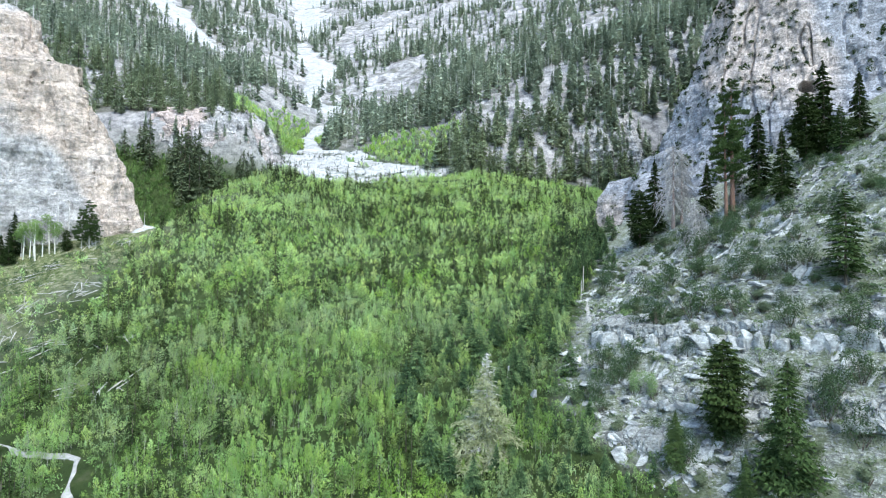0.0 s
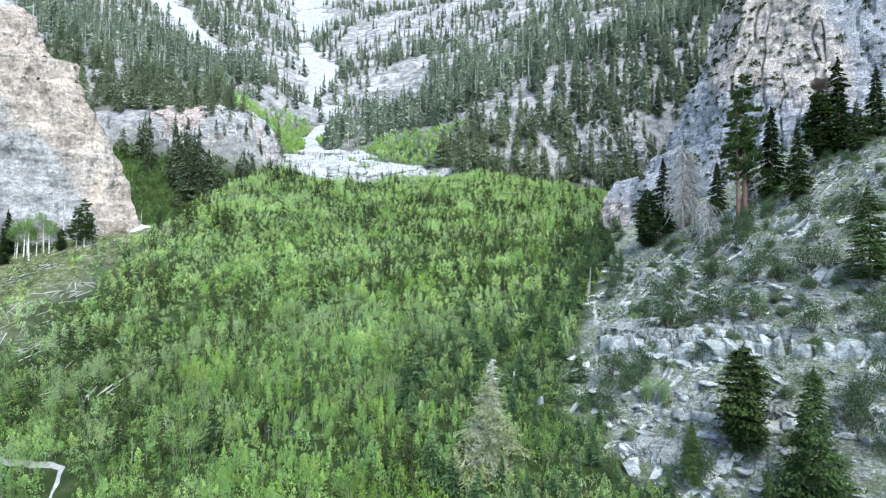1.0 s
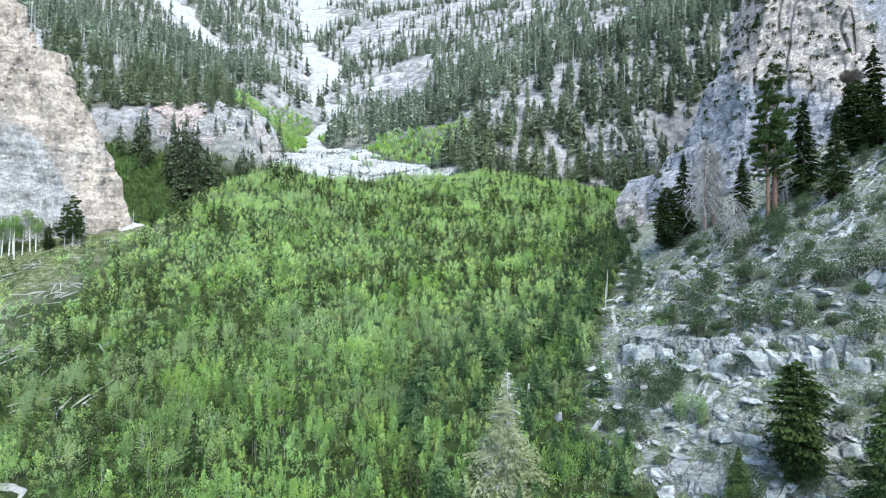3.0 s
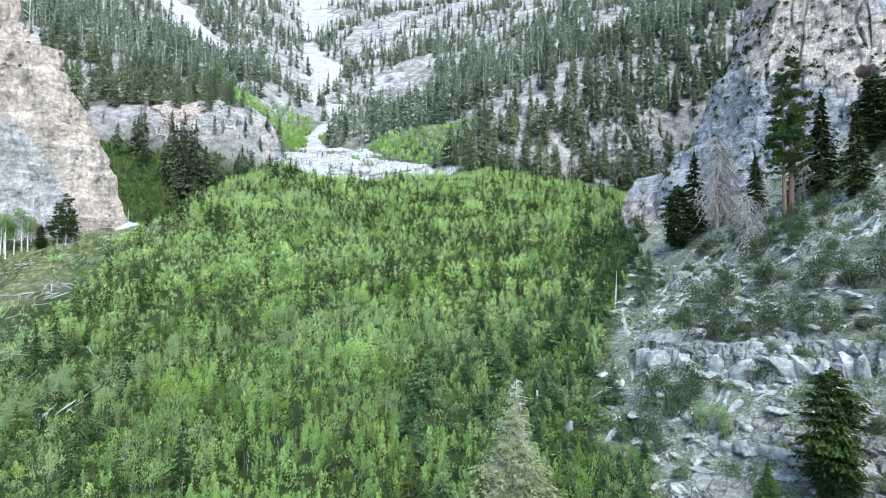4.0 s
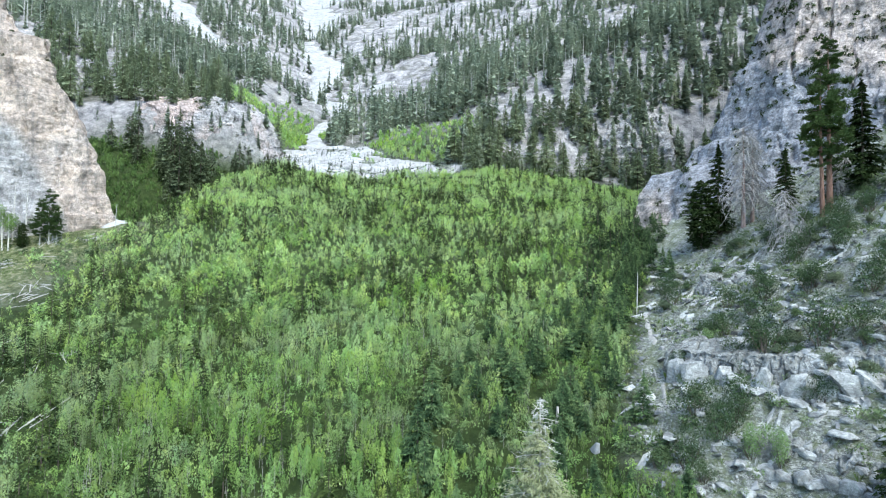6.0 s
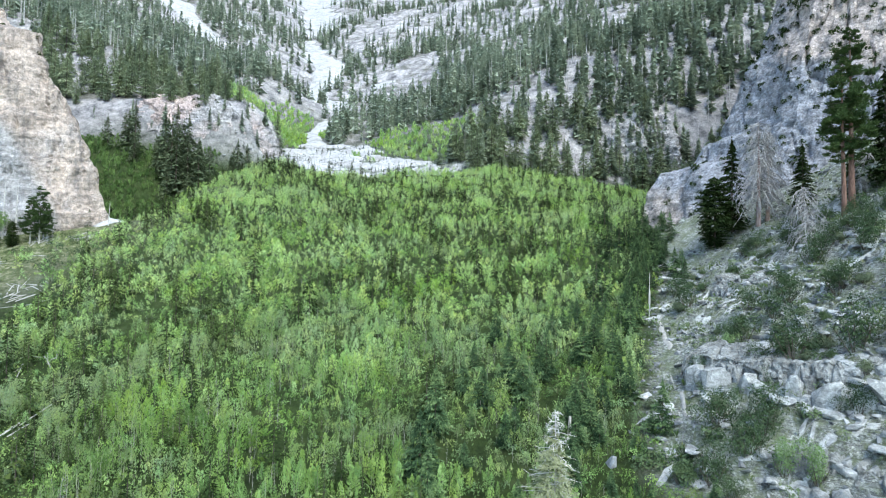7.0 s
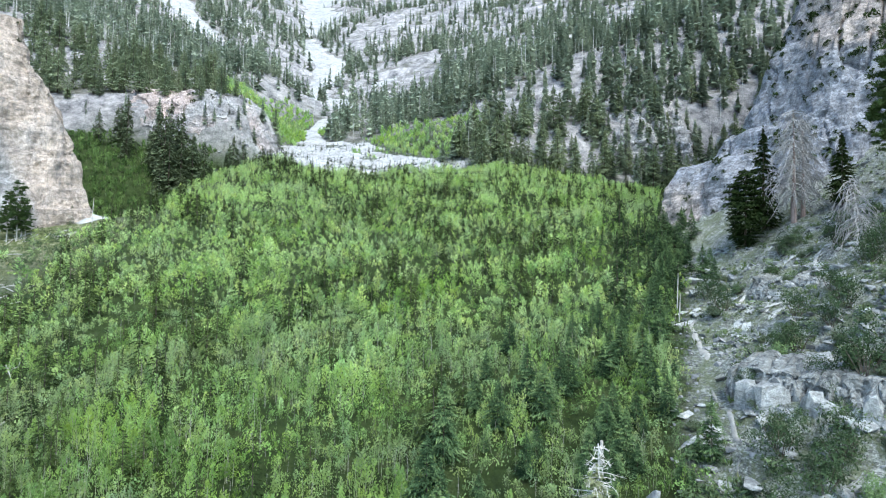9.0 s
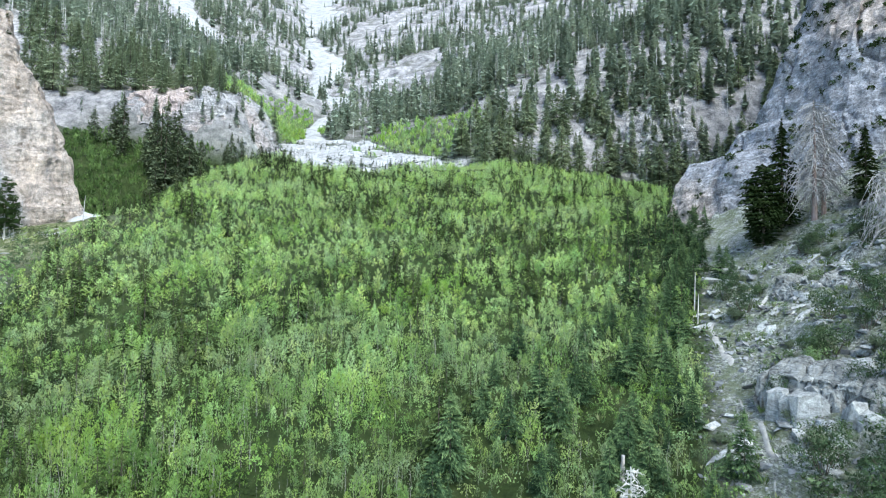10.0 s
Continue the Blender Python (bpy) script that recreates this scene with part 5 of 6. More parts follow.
for x, y, s in ((-101.3, 156.5, 0.8), (-97.9, 157.5, 0.6), (-127, 157, 0.65)):
    again(cliff_pine, at(x, y, s, x * 40 % 360))
for limb in [ob for ob in bpy.data.objects if ob.name.startswith("branch_frame")]:
    tagged(limb, kind="stuff")


# dead trees
def snag_meshes(rng, h, r, branches, twigs, droop, low=0.18, rad=0.017, thick=1.0, wood=None, taper=0.5):
    t = stem([(0, 0, -0.8), (0.1, 0, h * 0.3), (0.25, 0.1, h * 0.7), (0.2, 0.2, h)], (rad * h * 1.2, rad * h * 0.8, rad * h * 0.4, 0.03), 9)
    f = rng.uniform(low, 0.99, branches)
    a = rng.uniform(0, 6.283, branches)
    ln = r * (1.05 - f) ** taper * rng.uniform(0.3, 1.15, branches)
    p0 = np.stack([0.25 * f, 0.1 * f, f * h], 1)
    out = np.stack([np.cos(a), np.sin(a), 0 * a], 1)
    up = np.array([[0, 0, 1.0]])
    p1 = p0 + out * ln[:, None] * 0.55 - up * (droop * 0.2 * ln)[:, None]
    p2 = p0 + out * ln[:, None] + rng.normal(0, 0.2, p0.shape) - up * (droop * 0.85 * ln)[:, None]
    parts = [rods(p0, p1, 0.055 * thick, 0.04 * thick), rods(p1, p2, 0.04 * thick, 0.016 * thick)]
    for _ in range(twigs):
        u = rng.uniform(0.3, 1.0, branches)[:, None]
        s = np.where(u < 0.55, p0 + (p1 - p0) * u / 0.55, p1 + (p2 - p1) * (u - 0.55) / 0.45)
        e = s + (out * rng.uniform(0.0, 0.5, (branches, 1)) + rng.normal(0, 0.35, p0.shape) - up * rng.uniform(0.2, 1.0, (branches, 1)) * droop) * ln[:, None] * 0.42
        parts.append(rods(s, e, 0.026 * thick, 0.011 * thick))
    return mesh_of("snag_trunk", *t, [DEAD_RED if rad > 0.018 else wood or DEAD_PALE], flat=False), mesh_of("snag_branches", *joined(parts), [wood or DEAD_PALE])


DEAD_RED = bark_material("dead_reddish_bark", (0.16, 0.11, 0.10), (0.34, 0.27, 0.25))
for x, y, h, r, n, droop, rad, lean in ((53.2, 129.0, 19.5, 4.9, 190, 0.9, 0.02, 0), (56.0, 131.0, 17.0, 4.2, 150, 0.9, 0.02, 0),
                                        (49.8, 108.5, 9.5, 4.0, 100, 1.3, 0.015, -16), (61.0, 116.0, 8.0, 3.0, 70, 1.0, 0.015, 25)):
    t, b = snag_meshes(rng, h, r, n, 8, droop, 0.2 if rad > 0.018 else 0.1, rad, 1.5 if rad > 0.018 else 1.2, taper=0.28)
    dead_tree = tree_thing("dead_tree", "dead conifer with drooping bleached grey branches", "dead tree", t, None, "dead trees below the cliff", extra=(("bare_crown", b, "bleached bare branches"),))
    dead_tree.matrix_basis = at(x, y, 1, 0, lean=lean)

SILVER = bark_material("silvery_dead_wood", (0.36, 0.355, 0.34), (0.66, 0.65, 0.62))
t, b = snag_meshes(rng, 12.2, 3.6, 230, 6, 0.15, 0.06, 0.012, 0.48, SILVER, 0.8)
NEEDLE_BROWN = leaf_material("fading_needles", (0.09, 0.11, 0.055), (0.20, 0.23, 0.125), (0.38, 0.40, 0.25), 0.4, 0.25)
lower = conifer_crown(rng, 10.8, 4.5, 44, 12, 46, low=0.02, droop=0.25, power=0.85, size=0.36, gaps=0.2, slim=0.7, single=True)
lower_mesh = mesh_of("fading_crown", *lower, [NEEDLE_BROWN], None, {"tint": 0.5 + 0 * lower[0][:, 0]})
pale = tree_thing("dying_fir", "dying fir with a bare silvery top above fading needles", "conifer", t, lower_mesh, "", "silvery trunk", "fading grey-brown needles",
                  (("bare_crown", b, "bare silvery branches"),))
pale.matrix_basis = at(5.2, 69.4, 1.07, 0)
stump = new("broken_trunk", mesh_of("broken_trunk", *stem([(0, 0, -0.5), (0.05, 0, 1.4), (0.1, 0.05, 2.7)], (0.24, 0.2, 0.14), 9), [DEAD], flat=False))
tagged(stump, "pale broken trunk standing among young firs", "dead tree")
stump.matrix_basis = at(10.0, 86.2)

# ---- plants that stand singly at the near edge ----
def near_plants(name, label, category, group, kinds, rows):
    sources = {}
    for k, (x, y, s) in enumerate(rows):
        kind = k % len(kinds)
        m = at(x, y, s, (x * 91 + y * 17) % 360, 0.05)
        if kind in sources:
            again(sources[kind], m)
        else:
            sources[kind] = tree_thing(name, label, category, *kinds[kind], group)
            sources[kind].matrix_basis = m


kinds = []
for k, (h, n) in enumerate(((2.6, 2), (3.0, 3), (3.5, 2), (4.0, 1), (3.2, 2), (4.3, 2), (2.3, 3))):
    v, f, m = aspen_template(rng, h, 340, 0.08, n, 0.52)
    kinds.append((mesh_of("sapling_stem", v, f[m > 0.5], [BARK_ASPEN]), mesh_of("sapling_crown", v, f[m < 0.5], [ASPEN], None, {"tint": 0.15 + 0.07 * k + 0 * v[:, 0]})))
near_plants("young_aspen", "young leafy aspen in the thicket", "aspen", "young aspens at the near edge", kinds, [(x, y, s) for x, y, s, t in SINGLE][:295])
kinds = []
for k, (h, w) in enumerate(((3.6, 0.36), (4.6, 0.32), (5.2, 0.29), (4.0, 0.35))):
    t = stem([(0, 0, -0.3), (0, 0, h)], (0.05, 0.01), 5)
    c = conifer_crown(rng, h, h * w, 28, 11, 15, low=0.02, droop=0.1, power=0.85, size=0.85, swing=0.4, slim=0.42, single=True)
    # Tint holds lighter new tips plus painted self-shadow, darker inside and low.
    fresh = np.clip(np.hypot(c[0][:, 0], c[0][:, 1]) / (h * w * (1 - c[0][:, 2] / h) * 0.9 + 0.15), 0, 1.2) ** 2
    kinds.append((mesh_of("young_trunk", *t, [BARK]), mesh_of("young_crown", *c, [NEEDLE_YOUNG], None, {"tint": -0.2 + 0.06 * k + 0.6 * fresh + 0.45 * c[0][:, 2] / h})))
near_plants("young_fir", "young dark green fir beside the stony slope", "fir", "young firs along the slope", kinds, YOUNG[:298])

# ---- conifers of the middle distance ----
MID_KINDS = []
for k, (h, w, needle) in enumerate(((18, 0.15, NEEDLE_VALLEY), (22, 0.13, NEEDLE_VALLEY), (15, 0.17, NEEDLE_VALLEY), (20, 0.17, NEEDLE_VALLEY), (18, 0.15, NEEDLE_SHADED), (22, 0.13, NEEDLE_SHADED), (15, 0.17, NEEDLE_SHADED))):
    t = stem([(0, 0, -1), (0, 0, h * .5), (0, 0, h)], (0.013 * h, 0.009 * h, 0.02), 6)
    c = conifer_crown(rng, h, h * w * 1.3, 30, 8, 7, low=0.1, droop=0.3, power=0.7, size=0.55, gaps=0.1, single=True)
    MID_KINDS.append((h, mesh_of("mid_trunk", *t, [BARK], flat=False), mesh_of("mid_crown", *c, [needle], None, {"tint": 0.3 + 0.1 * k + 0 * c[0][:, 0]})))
MID_SOURCES = {}


def mid_tree(kind, x, y, h):
    full, t, c = MID_KINDS[kind]
    if kind not in MID_SOURCES:
        MID_SOURCES[kind] = tree_thing("conifer_tree", "dark conifer growing on the valley side", "conifer", t, c, "conifers of the valley side")
        MID_SOURCES[kind].matrix_basis = at(x, y, h / full, 0, 0.5)
        return
    again(MID_SOURCES[kind], at(x, y, h / full, (x * 53) % 360, 0.5))


for kind, x, y, h in ((1, -112, 246, 27), (1, -115.5, 249, 30), (1, -109, 249, 25), (0, -105.5, 251, 23), (1, -118.5, 252, 28), (1, -122, 256, 25), (0, -107, 255, 22),
                      (1, -112, 256, 29), (0, -116, 260, 24), (1, -120, 262, 27), (2, -125, 258, 18), (0, -103, 256, 20), (2, -110, 262, 17), (1, -94.5, 264, 18), (0, -97, 266, 15), (2, -91.5, 267, 13),
                      (0, -99, 268, 11), (1, -138, 262, 24), (0, -142, 264, 19), (2, -136, 258, 13), (0, -146, 268, 17), (2, -129, 268, 12), (2, -133, 270, 10), (0, -150, 262, 15),
                      (2, -114, 243, 15), (2, -107.5, 246, 12), (2, -95, 168, 5)):
    mid_tree(kind + 4, x, y, h)
p = np.concatenate([spots(rng, -240, -88, 286, 330, 7.0), spots(rng, -2, 150, 264, 284, 6.0)])
x, y = p[:, 0], p[:, 1]
ok = (np.abs(x) < 0.72 * y) & (snow_depth(x, y) < -1) & (np.hypot((x + 104) / 27, (y - 358) / 60) > 1) & (rng.random(len(p)) < 0.8)
for x, y in p[ok][:290]:
    mid_tree(int(rng.integers(0, 4)), x, y, rng.uniform(10, 22))


# ---- shrubs of the stony slope ----
def shrub_mesh(rng, r, h, leaves, material, size):
    lobes = [(rng.normal(0, r * .3), rng.normal(0, r * .3), h * rng.uniform(.25, .85), r * rng.uniform(.4, .65), h * rng.uniform(.25, .4)) for _ in range(8)]
    v, f = leaf_cloud(rng, lobes, leaves, size, 0.6, True)
    return mesh_of("shrub", v, f, [material], None, {"tint": 0.25 + 0.5 * rng.random() + 0 * v[:, 0]})


def shrub_stems(rng, r, h):
    a = rng.uniform(0, 6.283, 9)
    p0 = np.stack([0.1 * np.cos(a), 0.1 * np.sin(a), 0 * a - 0.3], 1)
    p1 = np.stack([r * .6 * np.cos(a), r * .6 * np.sin(a), h * rng.uniform(.5, .8, 9)], 1)
    return mesh_of("stems", *rods(p0, p1, 0.05, 0.015), [BARK])


BUSH_GREY = leaf_material("grey_shrub_leaves", (0.05, 0.07, 0.05), (0.10, 0.13, 0.08), (0.19, 0.22, 0.14), 0.1, 0.2)
BUSH_LIGHT = leaf_material("fresh_shrub_leaves", (0.10, 0.16, 0.07), (0.18, 0.27, 0.12), (0.28, 0.38, 0.18), 0.1, 0.3)
SHRUBS = []
for r, h, mat, text in ((1.6, 2.2, BUSH, "dense dark green shrub on the scree"), (1.1, 1.3, BUSH, "low dark green shrub on the scree"), (1.3, 1.1, BUSH_GREY, "spreading grey-green shrub among stones"),
                        (0.9, 1.0, BUSH_GREY, "small grey-green shrub among stones"), (1.8, 2.6, BUSH, "tall rounded dark shrub on a ledge"), (1.3, 2.4, BUSH_LIGHT, "fresh green leafy shrub on the scree")):
    thing = tagged(new("shrub"), text, "shrub", "shrubs of the stony slope")
    part_of("foliage", shrub_mesh(rng, r, h * 1.25, 1500, mat, 0.075), thing)
    part_of("woody_base", shrub_stems(rng, r, h), thing)
    SHRUBS.append(thing)
fixed = [(4, 32.3, 84.6), (4, 36.1, 81.2), (0, 49.6, 98.0), (0, 40.0, 76.5), (0, 45.5, 80.0), (5, 27.2, 73.0), (4, 26.3, 79.0), (0, 42.0, 92.0), (0, 57.0, 92.0), (2, 43.5, 77.5), (0, 43.8, 70.9), (1, 38.5, 78.2), (0, 23.2, 81.5),
         (0, 32.8, 95.0), (5, 25.3, 74.5), (4, 26.8, 63.2), (4, 41.0, 60.2), (0, 43.0, 61.5), (4, 42.5, 57.2), (0, 44.0, 84.7), (0, 39.1, 96.8), (0, 32.3, 109.8), (0, 48.4, 64.3), (2, 38.1, 66.5), (2, 41.2, 66.0), (0, 48.4, 78.8), (4, 46.0, 103.0)]
p = spots(rng, 16, 92, 52, 140, 2.7)
x, y = p[:, 0], p[:, 1]
ok = (x > right_foot(y) + 1.5) & (x < 0.86 * y + 4) & (rng.random(len(p)) < 0.4 - 0.16 * smooth(72, 84, y) * smooth(36, 46, x) + 0.45 * fbm(x / 12, y / 12, 0, 3, 120)) & (y < 138 - 0.32 * x) & (beside_path(p) > 2)
spots_ok = [(int(rng.choice(6, p=[.22, .25, .2, .2, .11, .02])), *q) for q in p[ok]][:272]
for k, (kind, x, y) in enumerate(fixed + spots_ok):
    m = at(x, y, (1.6 if k < 2 else 1.25 if kind in (0, 4) else 1.0) if k < len(fixed) else rng.uniform(0.62, 1.25), (x * 71) % 360, 0.15)
    if SHRUBS[kind].matrix_basis == Matrix():
        SHRUBS[kind].matrix_basis = m
    else:
        again(SHRUBS[kind], m)

# small dark shrubs that cling to the cliffs
vs, fs, off = [], [], 0
for name, count, lo, hi in (("cliff_right", 800, 58, 130), ("cliff_left", 14, 60, 125), ("cliff_band_left", 16, 90, 130), ("cliff_band_right", 80, 90, 132)):
    g = CLIFF_POINTS[name].reshape(-1, 3)
    g = g[(g[:, 2] > lo) & (g[:, 2] < hi) & (np.abs(g[:, 0]) < 125)]
    for q in g[rng.integers(0, len(g), count)]:
        r = rng.uniform(0.34, 0.8) * (1.0 if rng.random() < 0.8 else 1.7)
        v, f = leaf_cloud(rng, [(q[0], q[1], q[2] + 0.2 * r, r, r * 0.8)], 44, 0.28 * r + 0.05, 0.6, True)
        vs.append(v), fs.append(f + off)
        off += len(v)
v = np.concatenate(vs)
tagged(new("cliff_shrubs", mesh_of("cliff_shrubs", v, np.concatenate(fs), [NEEDLE_DARK], None, {"tint": 0.3 + 0 * v[:, 0]})), "small dark shrubs clinging to cracks in the cliffs", "shrubs", kind="stuff")


# ---- stones ----
def stone_template(rng):
    """A broken angular block."""
    bm = bmesh.new()
    q = rng.uniform(-1, 1, (11, 3))
    q /= np.abs(q).max(1, keepdims=True) ** 0.75
    for c in q * 0.8 * rng.uniform(0.6, 1.1, 3) * (1, 1, 0.6):
        bm.verts.new(c)
    made = bmesh.ops.convex_hull(bm, input=list(bm.verts))
    bmesh.ops.delete(bm, geom=[g for g in made["geom_interior"] if isinstance(g, bmesh.types.BMVert)], context="VERTS")
    bm.verts.index_update()
    v = np.array([tuple(c.co) for c in bm.verts])
    v[:, 2] += v[:, 0] * rng.normal(0, 0.2) + v[:, 1] * rng.normal(0, 0.15)
    f = np.array([[q.index for q in face.verts] for face in bm.faces])
    bm.free()
    return v, f


STONES = [stone_template(rng) for _ in range(8)]


def stones(name, p, size, label):
    vs, fs, off = [], [], 0
    z = ground_z(p[:, 0], p[:, 1])
    for k in range(len(p)):
        v, f = STONES[k % 8]
        a = k * 2.4
        w = v * size[k]
        vs.append(np.stack([w[:, 0] * math.cos(a) - w[:, 1] * math.sin(a) + p[k, 0], w[:, 0] * math.sin(a) + w[:, 1] * math.cos(a) + p[k, 1], w[:, 2] + z[k] + 0.1 * size[k]], 1))
        fs.append(f + off)
        off += len(v)
    tagged(new(name, mesh_of(name, np.concatenate(vs), np.concatenate(fs), [STONE])), label, "stones", kind="stuff")


STONE = Mat("loose_limestone", 0.9, 0.15)
STONE = STONE.done(STONE.mix(1.0, STONE.ramp(STONE.island(), [(0.0, (0.075, 0.083, 0.087)), (0.5, (0.18, 0.19, 0.20)), (1.0, (0.335, 0.345, 0.355))]),
                             STONE.ramp(STONE.noise(2.5, 6, 0.7), [(0.3, 0.6), (0.7, 1.3)]), "MULTIPLY"), STONE.noise(5, 5), 0.6, 0.08)
p = spots(rng, 12, 95, 52, 140, 0.7)
x, y = p[:, 0], p[:, 1]
ok = (x > right_foot(y) - 0.5) & (x < 0.86 * y + 4) & (rng.random(len(p)) < 0.55 + 0.5 * fbm(x / 8, y / 8, 0, 3, 130))
p = p[ok & (beside_path(p) > 0.45)]
stones("scree_stones", p, 0.11 + 0.6 * rng.random(len(p)) ** 6 + 0.2 * rng.random(len(p)), "loose grey limestone rubble on the slope")
p = spots(rng, -105, 0, 250, 318, 1.5)
p = p[rng.random(len(p)) < 0.55]
stones("avalanche_rubble", p, 0.25 + 1.0 * rng.random(len(p)) ** 3, "rubble and boulders strewn over avalanche snow")


# pale bedrock that breaks through the slope in long low slabs
p = spots(rng, 16, 92, 54, 138, 1.9)
x, y = p[:, 0], p[:, 1]
p = p[(x > right_foot(y) + 0.5) & (x < 0.86 * y + 4) & (y < 140 - 0.3 * x) & (beside_path(p) > 0.8) & (fbm(x / 7, y / 7, 0, 3, 131) > 0.15 + 0.35 * (1 - smooth(68, 88, y)) + rng.normal(0, 0.2, len(p)))]
vs, fs, off = [], [], 0
for k, q in enumerate(p):
    v, f = STONES[k % 8]
    w = v * rng.uniform((0.9, 0.45, 0.3), (2.6, 0.95, 0.6))
    a = math.radians(rng.normal(25, 22))
    wx, wy = w[:, 0] * math.cos(a) - w[:, 1] * math.sin(a) + q[0], w[:, 0] * math.sin(a) + w[:, 1] * math.cos(a) + q[1]
    vs.append(np.stack([wx, wy, ground_z(wx, wy) + w[:, 2]], 1))
    fs.append(f + off)
    off += len(v)
tagged(new("bedrock_slabs", mesh_of("bedrock_slabs", np.concatenate(vs), np.concatenate(fs), [ROCK_PALE])), "long low slabs of pale bedrock breaking through the slope", "rock", kind="stuff")

# single boulders that lie in the thicket and on the slope
for x, y, size in ((13.4, 82.2, 1.0), (27.5, 88.0, 0.6), (38.0, 86.0, 0.6)):
    v, f = STONES[int(x) % 8]
    rock = new("boulder", mesh_of("boulder", v * size * (1.2, 1.0, 1.6), f, [STONE]))
    tagged(rock, "pale angular limestone boulder", "boulder", "boulders")
    rock.matrix_basis = at(x, y, 1.0, (x * 50) % 360, -0.1 * size)


def slab(x, y, size, turn, tilt):
    v, f = STONES[3]
    rock = new("rock_slab", mesh_of("rock_slab", v * size, f, [ROCK_PALE]))
    tagged(rock, "pale tilted limestone slab beside the path", "rock", "slabs beside the path")
    rock.matrix_basis = at(x, y, 1.0, turn, 0.1, tilt)


for x, y, size, turn, tilt in ((36.5, 126.0, (4.2, 2.0, 1.6), 25, 14), (39.5, 127.8, (3.2, 1.8, 1.5), 40, 10), (33.8, 121.5, (2.6, 1.6, 1.2), 60, 8), (38.0, 123.0, (2.4, 1.8, 1.2), 10, 12), (30.5, 113.5, (2.0, 1.4, 1.0), 70, 5)):
    slab(x, y, size, turn, tilt)


# ---- trails ----
def trail(name, line, width, label, broken=0.0):
    line = np.array(line, float)
    s = np.concatenate([[0], np.cumsum(np.linalg.norm(np.diff(line, axis=0), axis=1))])
    u = np.linspace(0, s[-1], int(s[-1] / 0.5) + 2)
    c = np.stack([np.interp(u, s, line[:, 0]), np.interp(u, s, line[:, 1])], 1)
    for _ in range(30):
        c[1:-1] = (c[:-2] + 2 * c[1:-1] + c[2:]) / 4
    c = c + np.stack([fbm(u / 3.5, 0 * u, 0, 2, 141), fbm(u / 3.5, 0 * u, 0, 2, 142)], 1) * 0.4
    d = np.gradient(c, axis=0)
    n = np.stack([-d[:, 1], d[:, 0]], 1) / np.linalg.norm(d, axis=1, keepdims=True)
    w = width * (1 + 0.6 * fbm(u / 3, 0 * u, 0, 2, 140))
    rows = [c + n * (w * k)[:, None] for k in (-0.62, -0.46, 0.0, 0.46, 0.62)]
    v = np.stack(rows, 1)
    z = ground_z(v[..., 0], v[..., 1]) + np.array([-0.08, 0.06, 0.07, 0.06, -0.08]) - broken * np.maximum(0, fbm(u / 4, 0 * u, 0, 3, 143) + 0.1)[:, None]
    v = np.concatenate([v, z[..., None]], -1)
    tagged(new(name, mesh_of(name, v.reshape(-1, 3), grid_faces(5, len(u)), [PATH_DUST], flat=False)), label, "trail", kind="structure")


trail("trail_left", LEFT_TRAIL, 0.7, "pale dusty footpath through the thicket")
trail("trail_right", RIGHT_TRAIL, 0.4, "narrow pale footpath along the stony slope", 0.35)

# ---- clearing by the left cliff: fallen trunks, tall aspens, bare trunks, a snow patch ----
LOGS = []
PILES = [(-103.2, 149.2), (-107.8, 143.5), (-88.4, 135), (-95.2, 127.8), (-92.6, 118.8), (-88.5, 138.2), (-60.3, 91.8), (-79.6, 112), (-92.1, 160), (-98.9, 156.8), (-53.5, 90.3), (-62.8, 106.8), (-75.5, 111.0)]
for k in range(165):
    if k < 130:
        x, y = PILES[k % 13]
        x, y = x + rng.normal(0, 1.9), y + rng.normal(0, 1.5)
    else:
        x, y = -90 + rng.normal(0, 12), 128 + rng.normal(0, 16)
    ln = rng.uniform(1.5, 4.5)
    a = (0.5 * (k % 13) if k < 120 else 0.4) + rng.normal(0, 0.5)
    dx, dy = math.cos(a) * ln / 2, math.sin(a) * ln / 2
    z0, z1 = float(ground_z(x - dx, y - dy)), float(ground_z(x + dx, y + dy))
    r = rng.uniform(0.05, 0.11)
    if len(LOGS) < 5:
        v, f = stem([(0, 0, 0), (0.008, 0.005, 0.5), (0, 0, 1.0)], (0.02, 0.018, 0.012), 8)
        top = tagged(new("fallen_log"), "bleached fallen trunk lying in dry grass", "log", "fallen logs in the clearing")
        part_of("trunk", mesh_of("log", v, f, [DEAD], flat=False), top)
        for at_, side in ((0.55, 1), (0.75, -1)):
            part_of("branch_stub", mesh_of("stub", *rods(np.array([[0, 0, at_]]), np.array([[0.07 * side, 0.05, at_ + 0.06]]), 0.006, 0.003), [DEAD]), top)
        LOGS.append(top)
    else:
        top = copy_thing(LOGS[k % 5], Matrix())
    way = Vector((2 * dx, 2 * dy, z1 - z0))
    top.matrix_basis = Matrix.Translation((x - dx, y - dy, z0 + r + rng.uniform(0, .35 if k < 120 else .1))) @ way.to_track_quat("Z", "Y").to_matrix().to_4x4() @ Matrix.Diagonal((r * 50, r * 50, ln, 1))

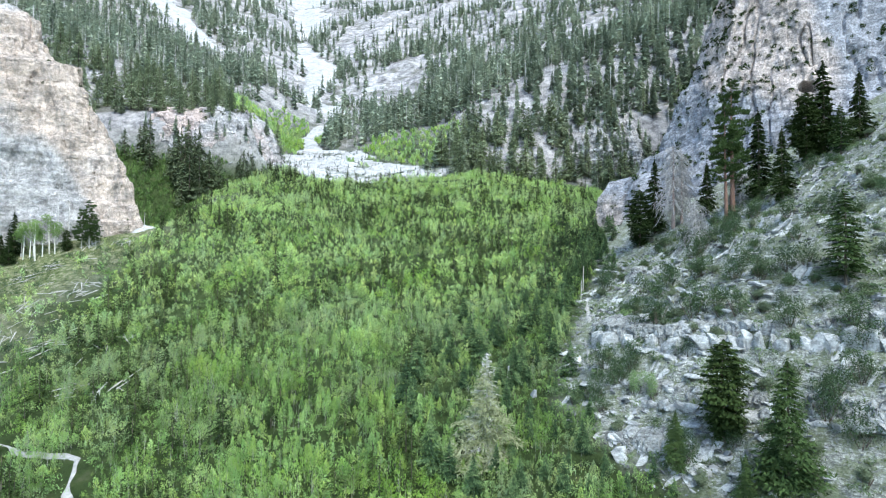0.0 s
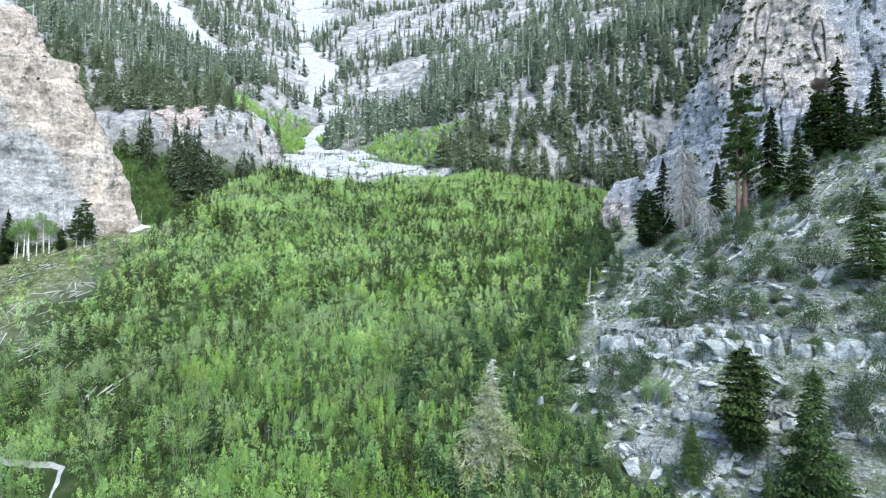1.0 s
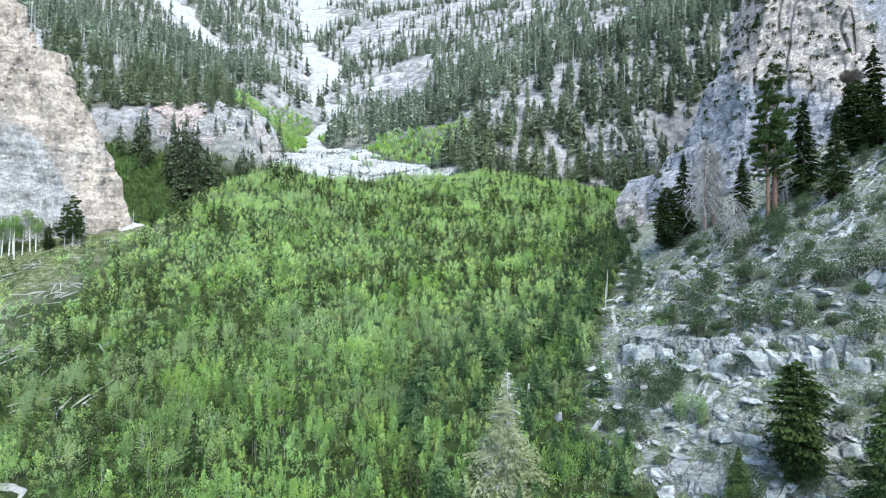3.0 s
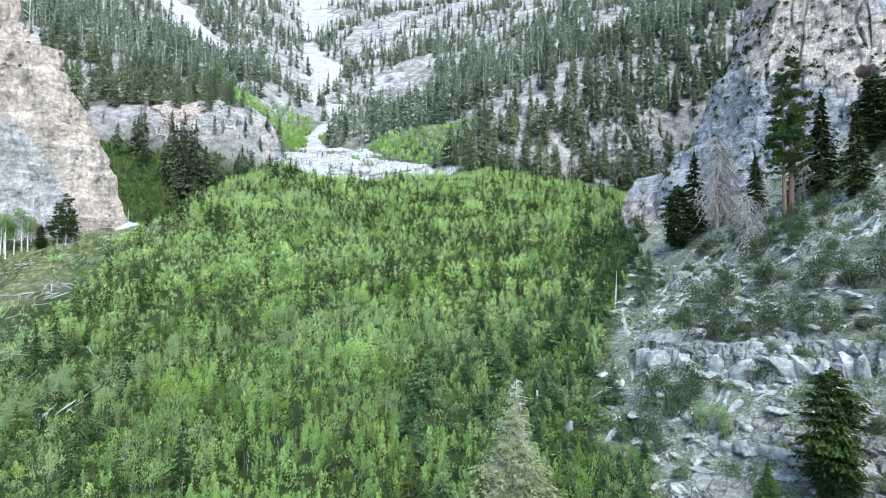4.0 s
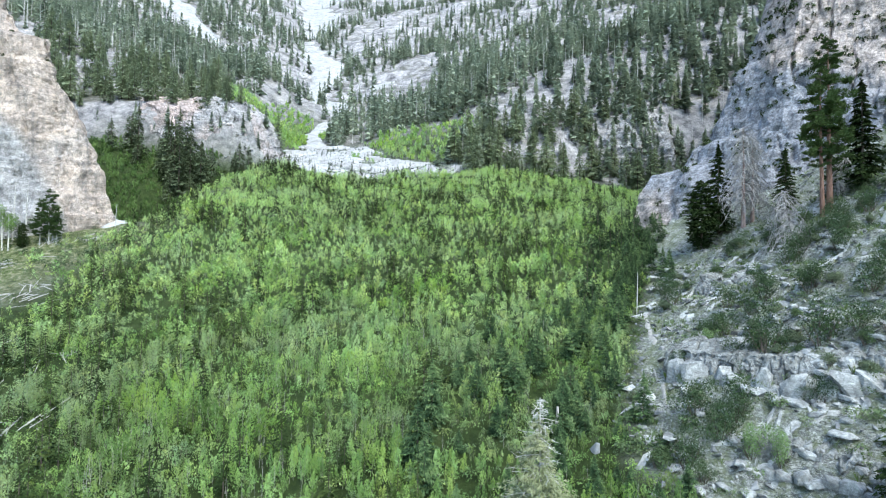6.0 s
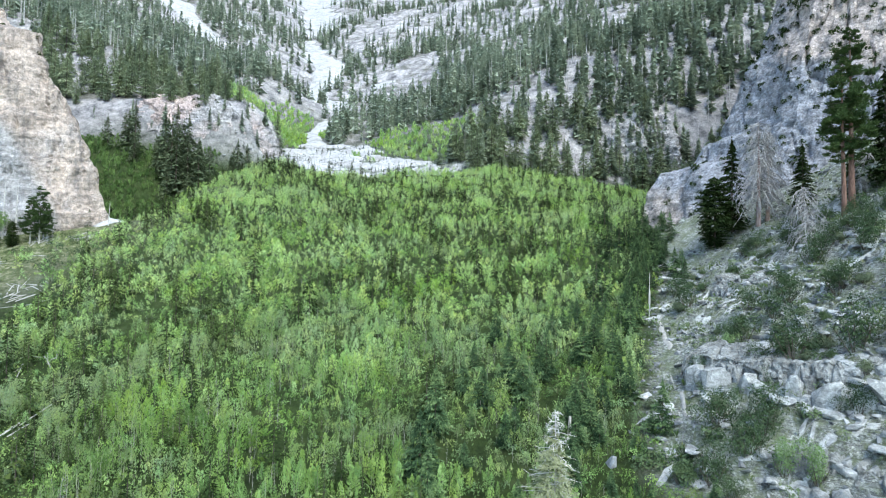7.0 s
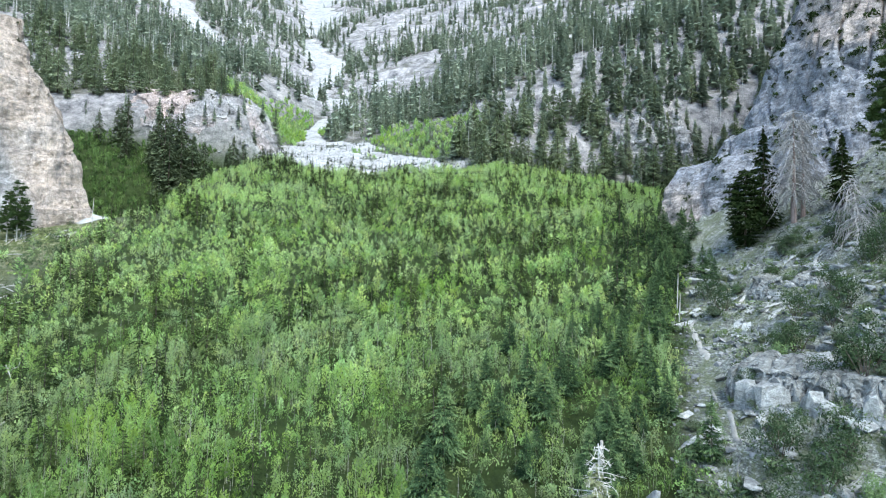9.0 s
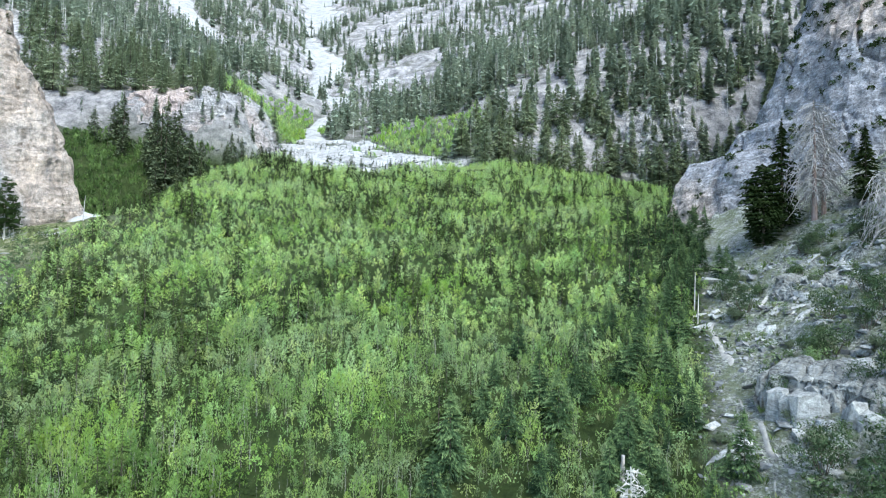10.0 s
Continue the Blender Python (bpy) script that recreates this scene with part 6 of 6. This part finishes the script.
tall = []
for h in (9, 10.5):
    t = stem([(0, 0, -0.5), (0.2, 0.1, h * .5), (0.1, 0.2, h)], (0.2, 0.15, 0.05), 7)
    lobes = [(rng.normal(0, .7), rng.normal(0, .7), h * f, 1.3 * rng.uniform(.7, 1.1), 1.0) for f in (.6, .7, .78, .86, .95)]
    tall.append((mesh_of("aspen_trunk", *t, [BARK_WHITE], flat=False), leaf_cloud(rng, lobes, 1100, 0.14, 0.45, True)))
for k, (x, y) in enumerate(((-114.8, 152.7), (-113.3, 153.2), (-112.3, 153.4), (-111.2, 152.4), (-110.2, 153.7), (-116.0, 153.6), (-107.4, 154.6), (-109.0, 154.8))):
    t, c = tall[k % 2]
    if k < 2:
        tall[k] = (t, mesh_of("aspen_crown", *c, [GULLY_LEAF], None, {"tint": 0.6 + 0 * c[0][:, 0]}))
        top = tree_thing("aspen_tree", "tall aspen with a white trunk below the cliff", "aspen", t, tall[k][1], "aspens below the cliff")
        tall[k] = (top, None)
        top.matrix_basis = at(x, y)
    else:
        again(tall[k % 2][0], at(x, y, 0.85 + 0.05 * (k % 4), k * 77))
for x, y, h in ((-109.5, 158.5, 16), (-106, 158, 15), (-100, 159, 9), (-98.5, 160, 7), (-127, 152, 5), (-104, 128, 3.2), (-106, 130, 3.5), (-98, 131, 2.2), (-90, 168, 6), (29.4, 117.7, 5.5), (27.8, 113.0, 4.0)):
    bare = new("bare_trunk", mesh_of("bare_trunk", *stem([(0, 0, -0.5), (0.1, 0, h * .5), (0.2, 0.1, h)], (0.05 + 0.011 * h, 0.04 + 0.008 * h, 0.04), 8), [DEAD], flat=False))
    tagged(bare, "pale dead standing trunk without branches", "dead tree", "bare trunks in the clearing")
    bare.matrix_basis = at(x, y)

qx, qy = np.meshgrid(np.linspace(-103, -84, 40), np.linspace(162, 182, 40))
lump = 1 - np.hypot((qx + 93) / 4.2, (qy - 171) / 3.6) + 0.4 * fbm(qx / 4, qy / 4, 0, 3, 150)
qz = ground_z(qx, qy) + np.clip(1.6 * lump, -1, 1.6)
tagged(new("snow_patch", mesh_of("snow_patch", np.stack([qx, qy, qz], -1).reshape(-1, 3), grid_faces(40, 40), [SNOW], flat=False)), "leftover snow patch at the foot of the cliff", "snow")

# ---- blocks of the ledges ----
block_wall(LEDGE_UPPER, [(24.3, 90.8), (25.4, 87.9), (27.9, 84.0), (31.9, 79.1), (38.4, 73.3), (50.4, 62.8), (64, 49.3)], 34.6, 0.17, (2.6, 5.0), (1.0, 3.2), (1.8, 2.8), 1)
block_wall(LEDGE_UPPER, [(24.3, 89.8), (27.2, 83.6), (31.2, 78.6), (38, 72.6), (50, 62.1), (64, 48.5)], 34.0, 0.17, (0.9, 2.4), (0.7, 2.2), (1.0, 2.0), 2, 0.3)
block_wall(LEDGE_UPPER, [(26.5, 90.0), (29.0, 86.0), (34, 80.5), (40.5, 74.8), (52.5, 64.3), (66, 51.0)], 38.2, 0.17, (1.0, 2.0), (0.8, 2.4), (1.4, 2.4), 5, 0.45)
block_wall(LEDGE_LOWER, [(11.8, 82.7), (14.8, 76.3), (18.8, 70.3), (22.8, 65.3), (28, 62.0)], 24.4, 0.06, (1.2, 3.2), (0.9, 3.2), (1.4, 2.4), 3, 0.12)
block_wall(LEDGE_LOWER, [(11.2, 82.1), (14.2, 75.6), (18.2, 69.6), (22.2, 64.6), (27.4, 61.4)], 23.6, 0.06, (0.7, 1.7), (0.7, 2.0), (1.0, 1.8), 6, 0.4)
block_wall(LEDGE_MIDDLE, [(21.2, 80.0), (25.2, 74), (31.2, 68), (39.2, 61), (50, 52)], 30.8, 0.09, (0.6, 1.5), (0.8, 2.8), (1.0, 1.8), 4, 0.3)


def bedding(parent, offset, y0, y1, high, wide, seed, skip):
    """Thin broken beds that crop out along the slope at one distance from its foot."""
    y = np.linspace(y1, y0, 40)
    x = right_foot(y) + offset + 1.2 * fbm(y / 6, 0 * y + seed, 0, 2, seed)
    rnd = np.random.default_rng(seed)
    k = 0.0
    while k < 38:
        i = int(k)
        w, h = rnd.uniform(*wide), rnd.uniform(*high)
        turn = math.degrees(math.atan2(y[i + 1] - y[i], x[i + 1] - x[i]))
        k += max(0.35, w * rnd.uniform(0.5, 0.9) / math.hypot(x[i + 1] - x[i], y[i + 1] - y[i]))
        if rnd.random() < skip:
            continue
        kind = int(rnd.integers(0, 12))
        px_, py_ = x[i] + rnd.normal(0, 0.5), y[i] + rnd.normal(0, 0.3)
        if beside_path(np.array([[px_, py_]]))[0] < 1.6:
            continue
        ob = new("rock_block", BLOCKS[kind])
        ob.parent = parent
        ob.matrix_basis = pose(px_, py_, float(ground_z(px_, py_)) + 0.12 * h, rnd.normal(0, 5), rnd.normal(0, 5), turn + rnd.normal(0, 10)) @ Matrix.Diagonal((w, rnd.uniform(0.9, 1.8), h, 1))


for k, (offset, y0, y1) in enumerate(((3.5, 58, 92), (5.2, 56, 86), (7.5, 55, 90), (12.5, 60, 100), (15.5, 62, 108), (19, 66, 112), (23, 70, 112), (28, 72, 108))):
    bedding(LEDGE_MIDDLE if k < 4 else LEDGE_UPPER, offset, y0, y1, (0.35, 0.95), (0.9, 3.0), 40 + k, 0.35)
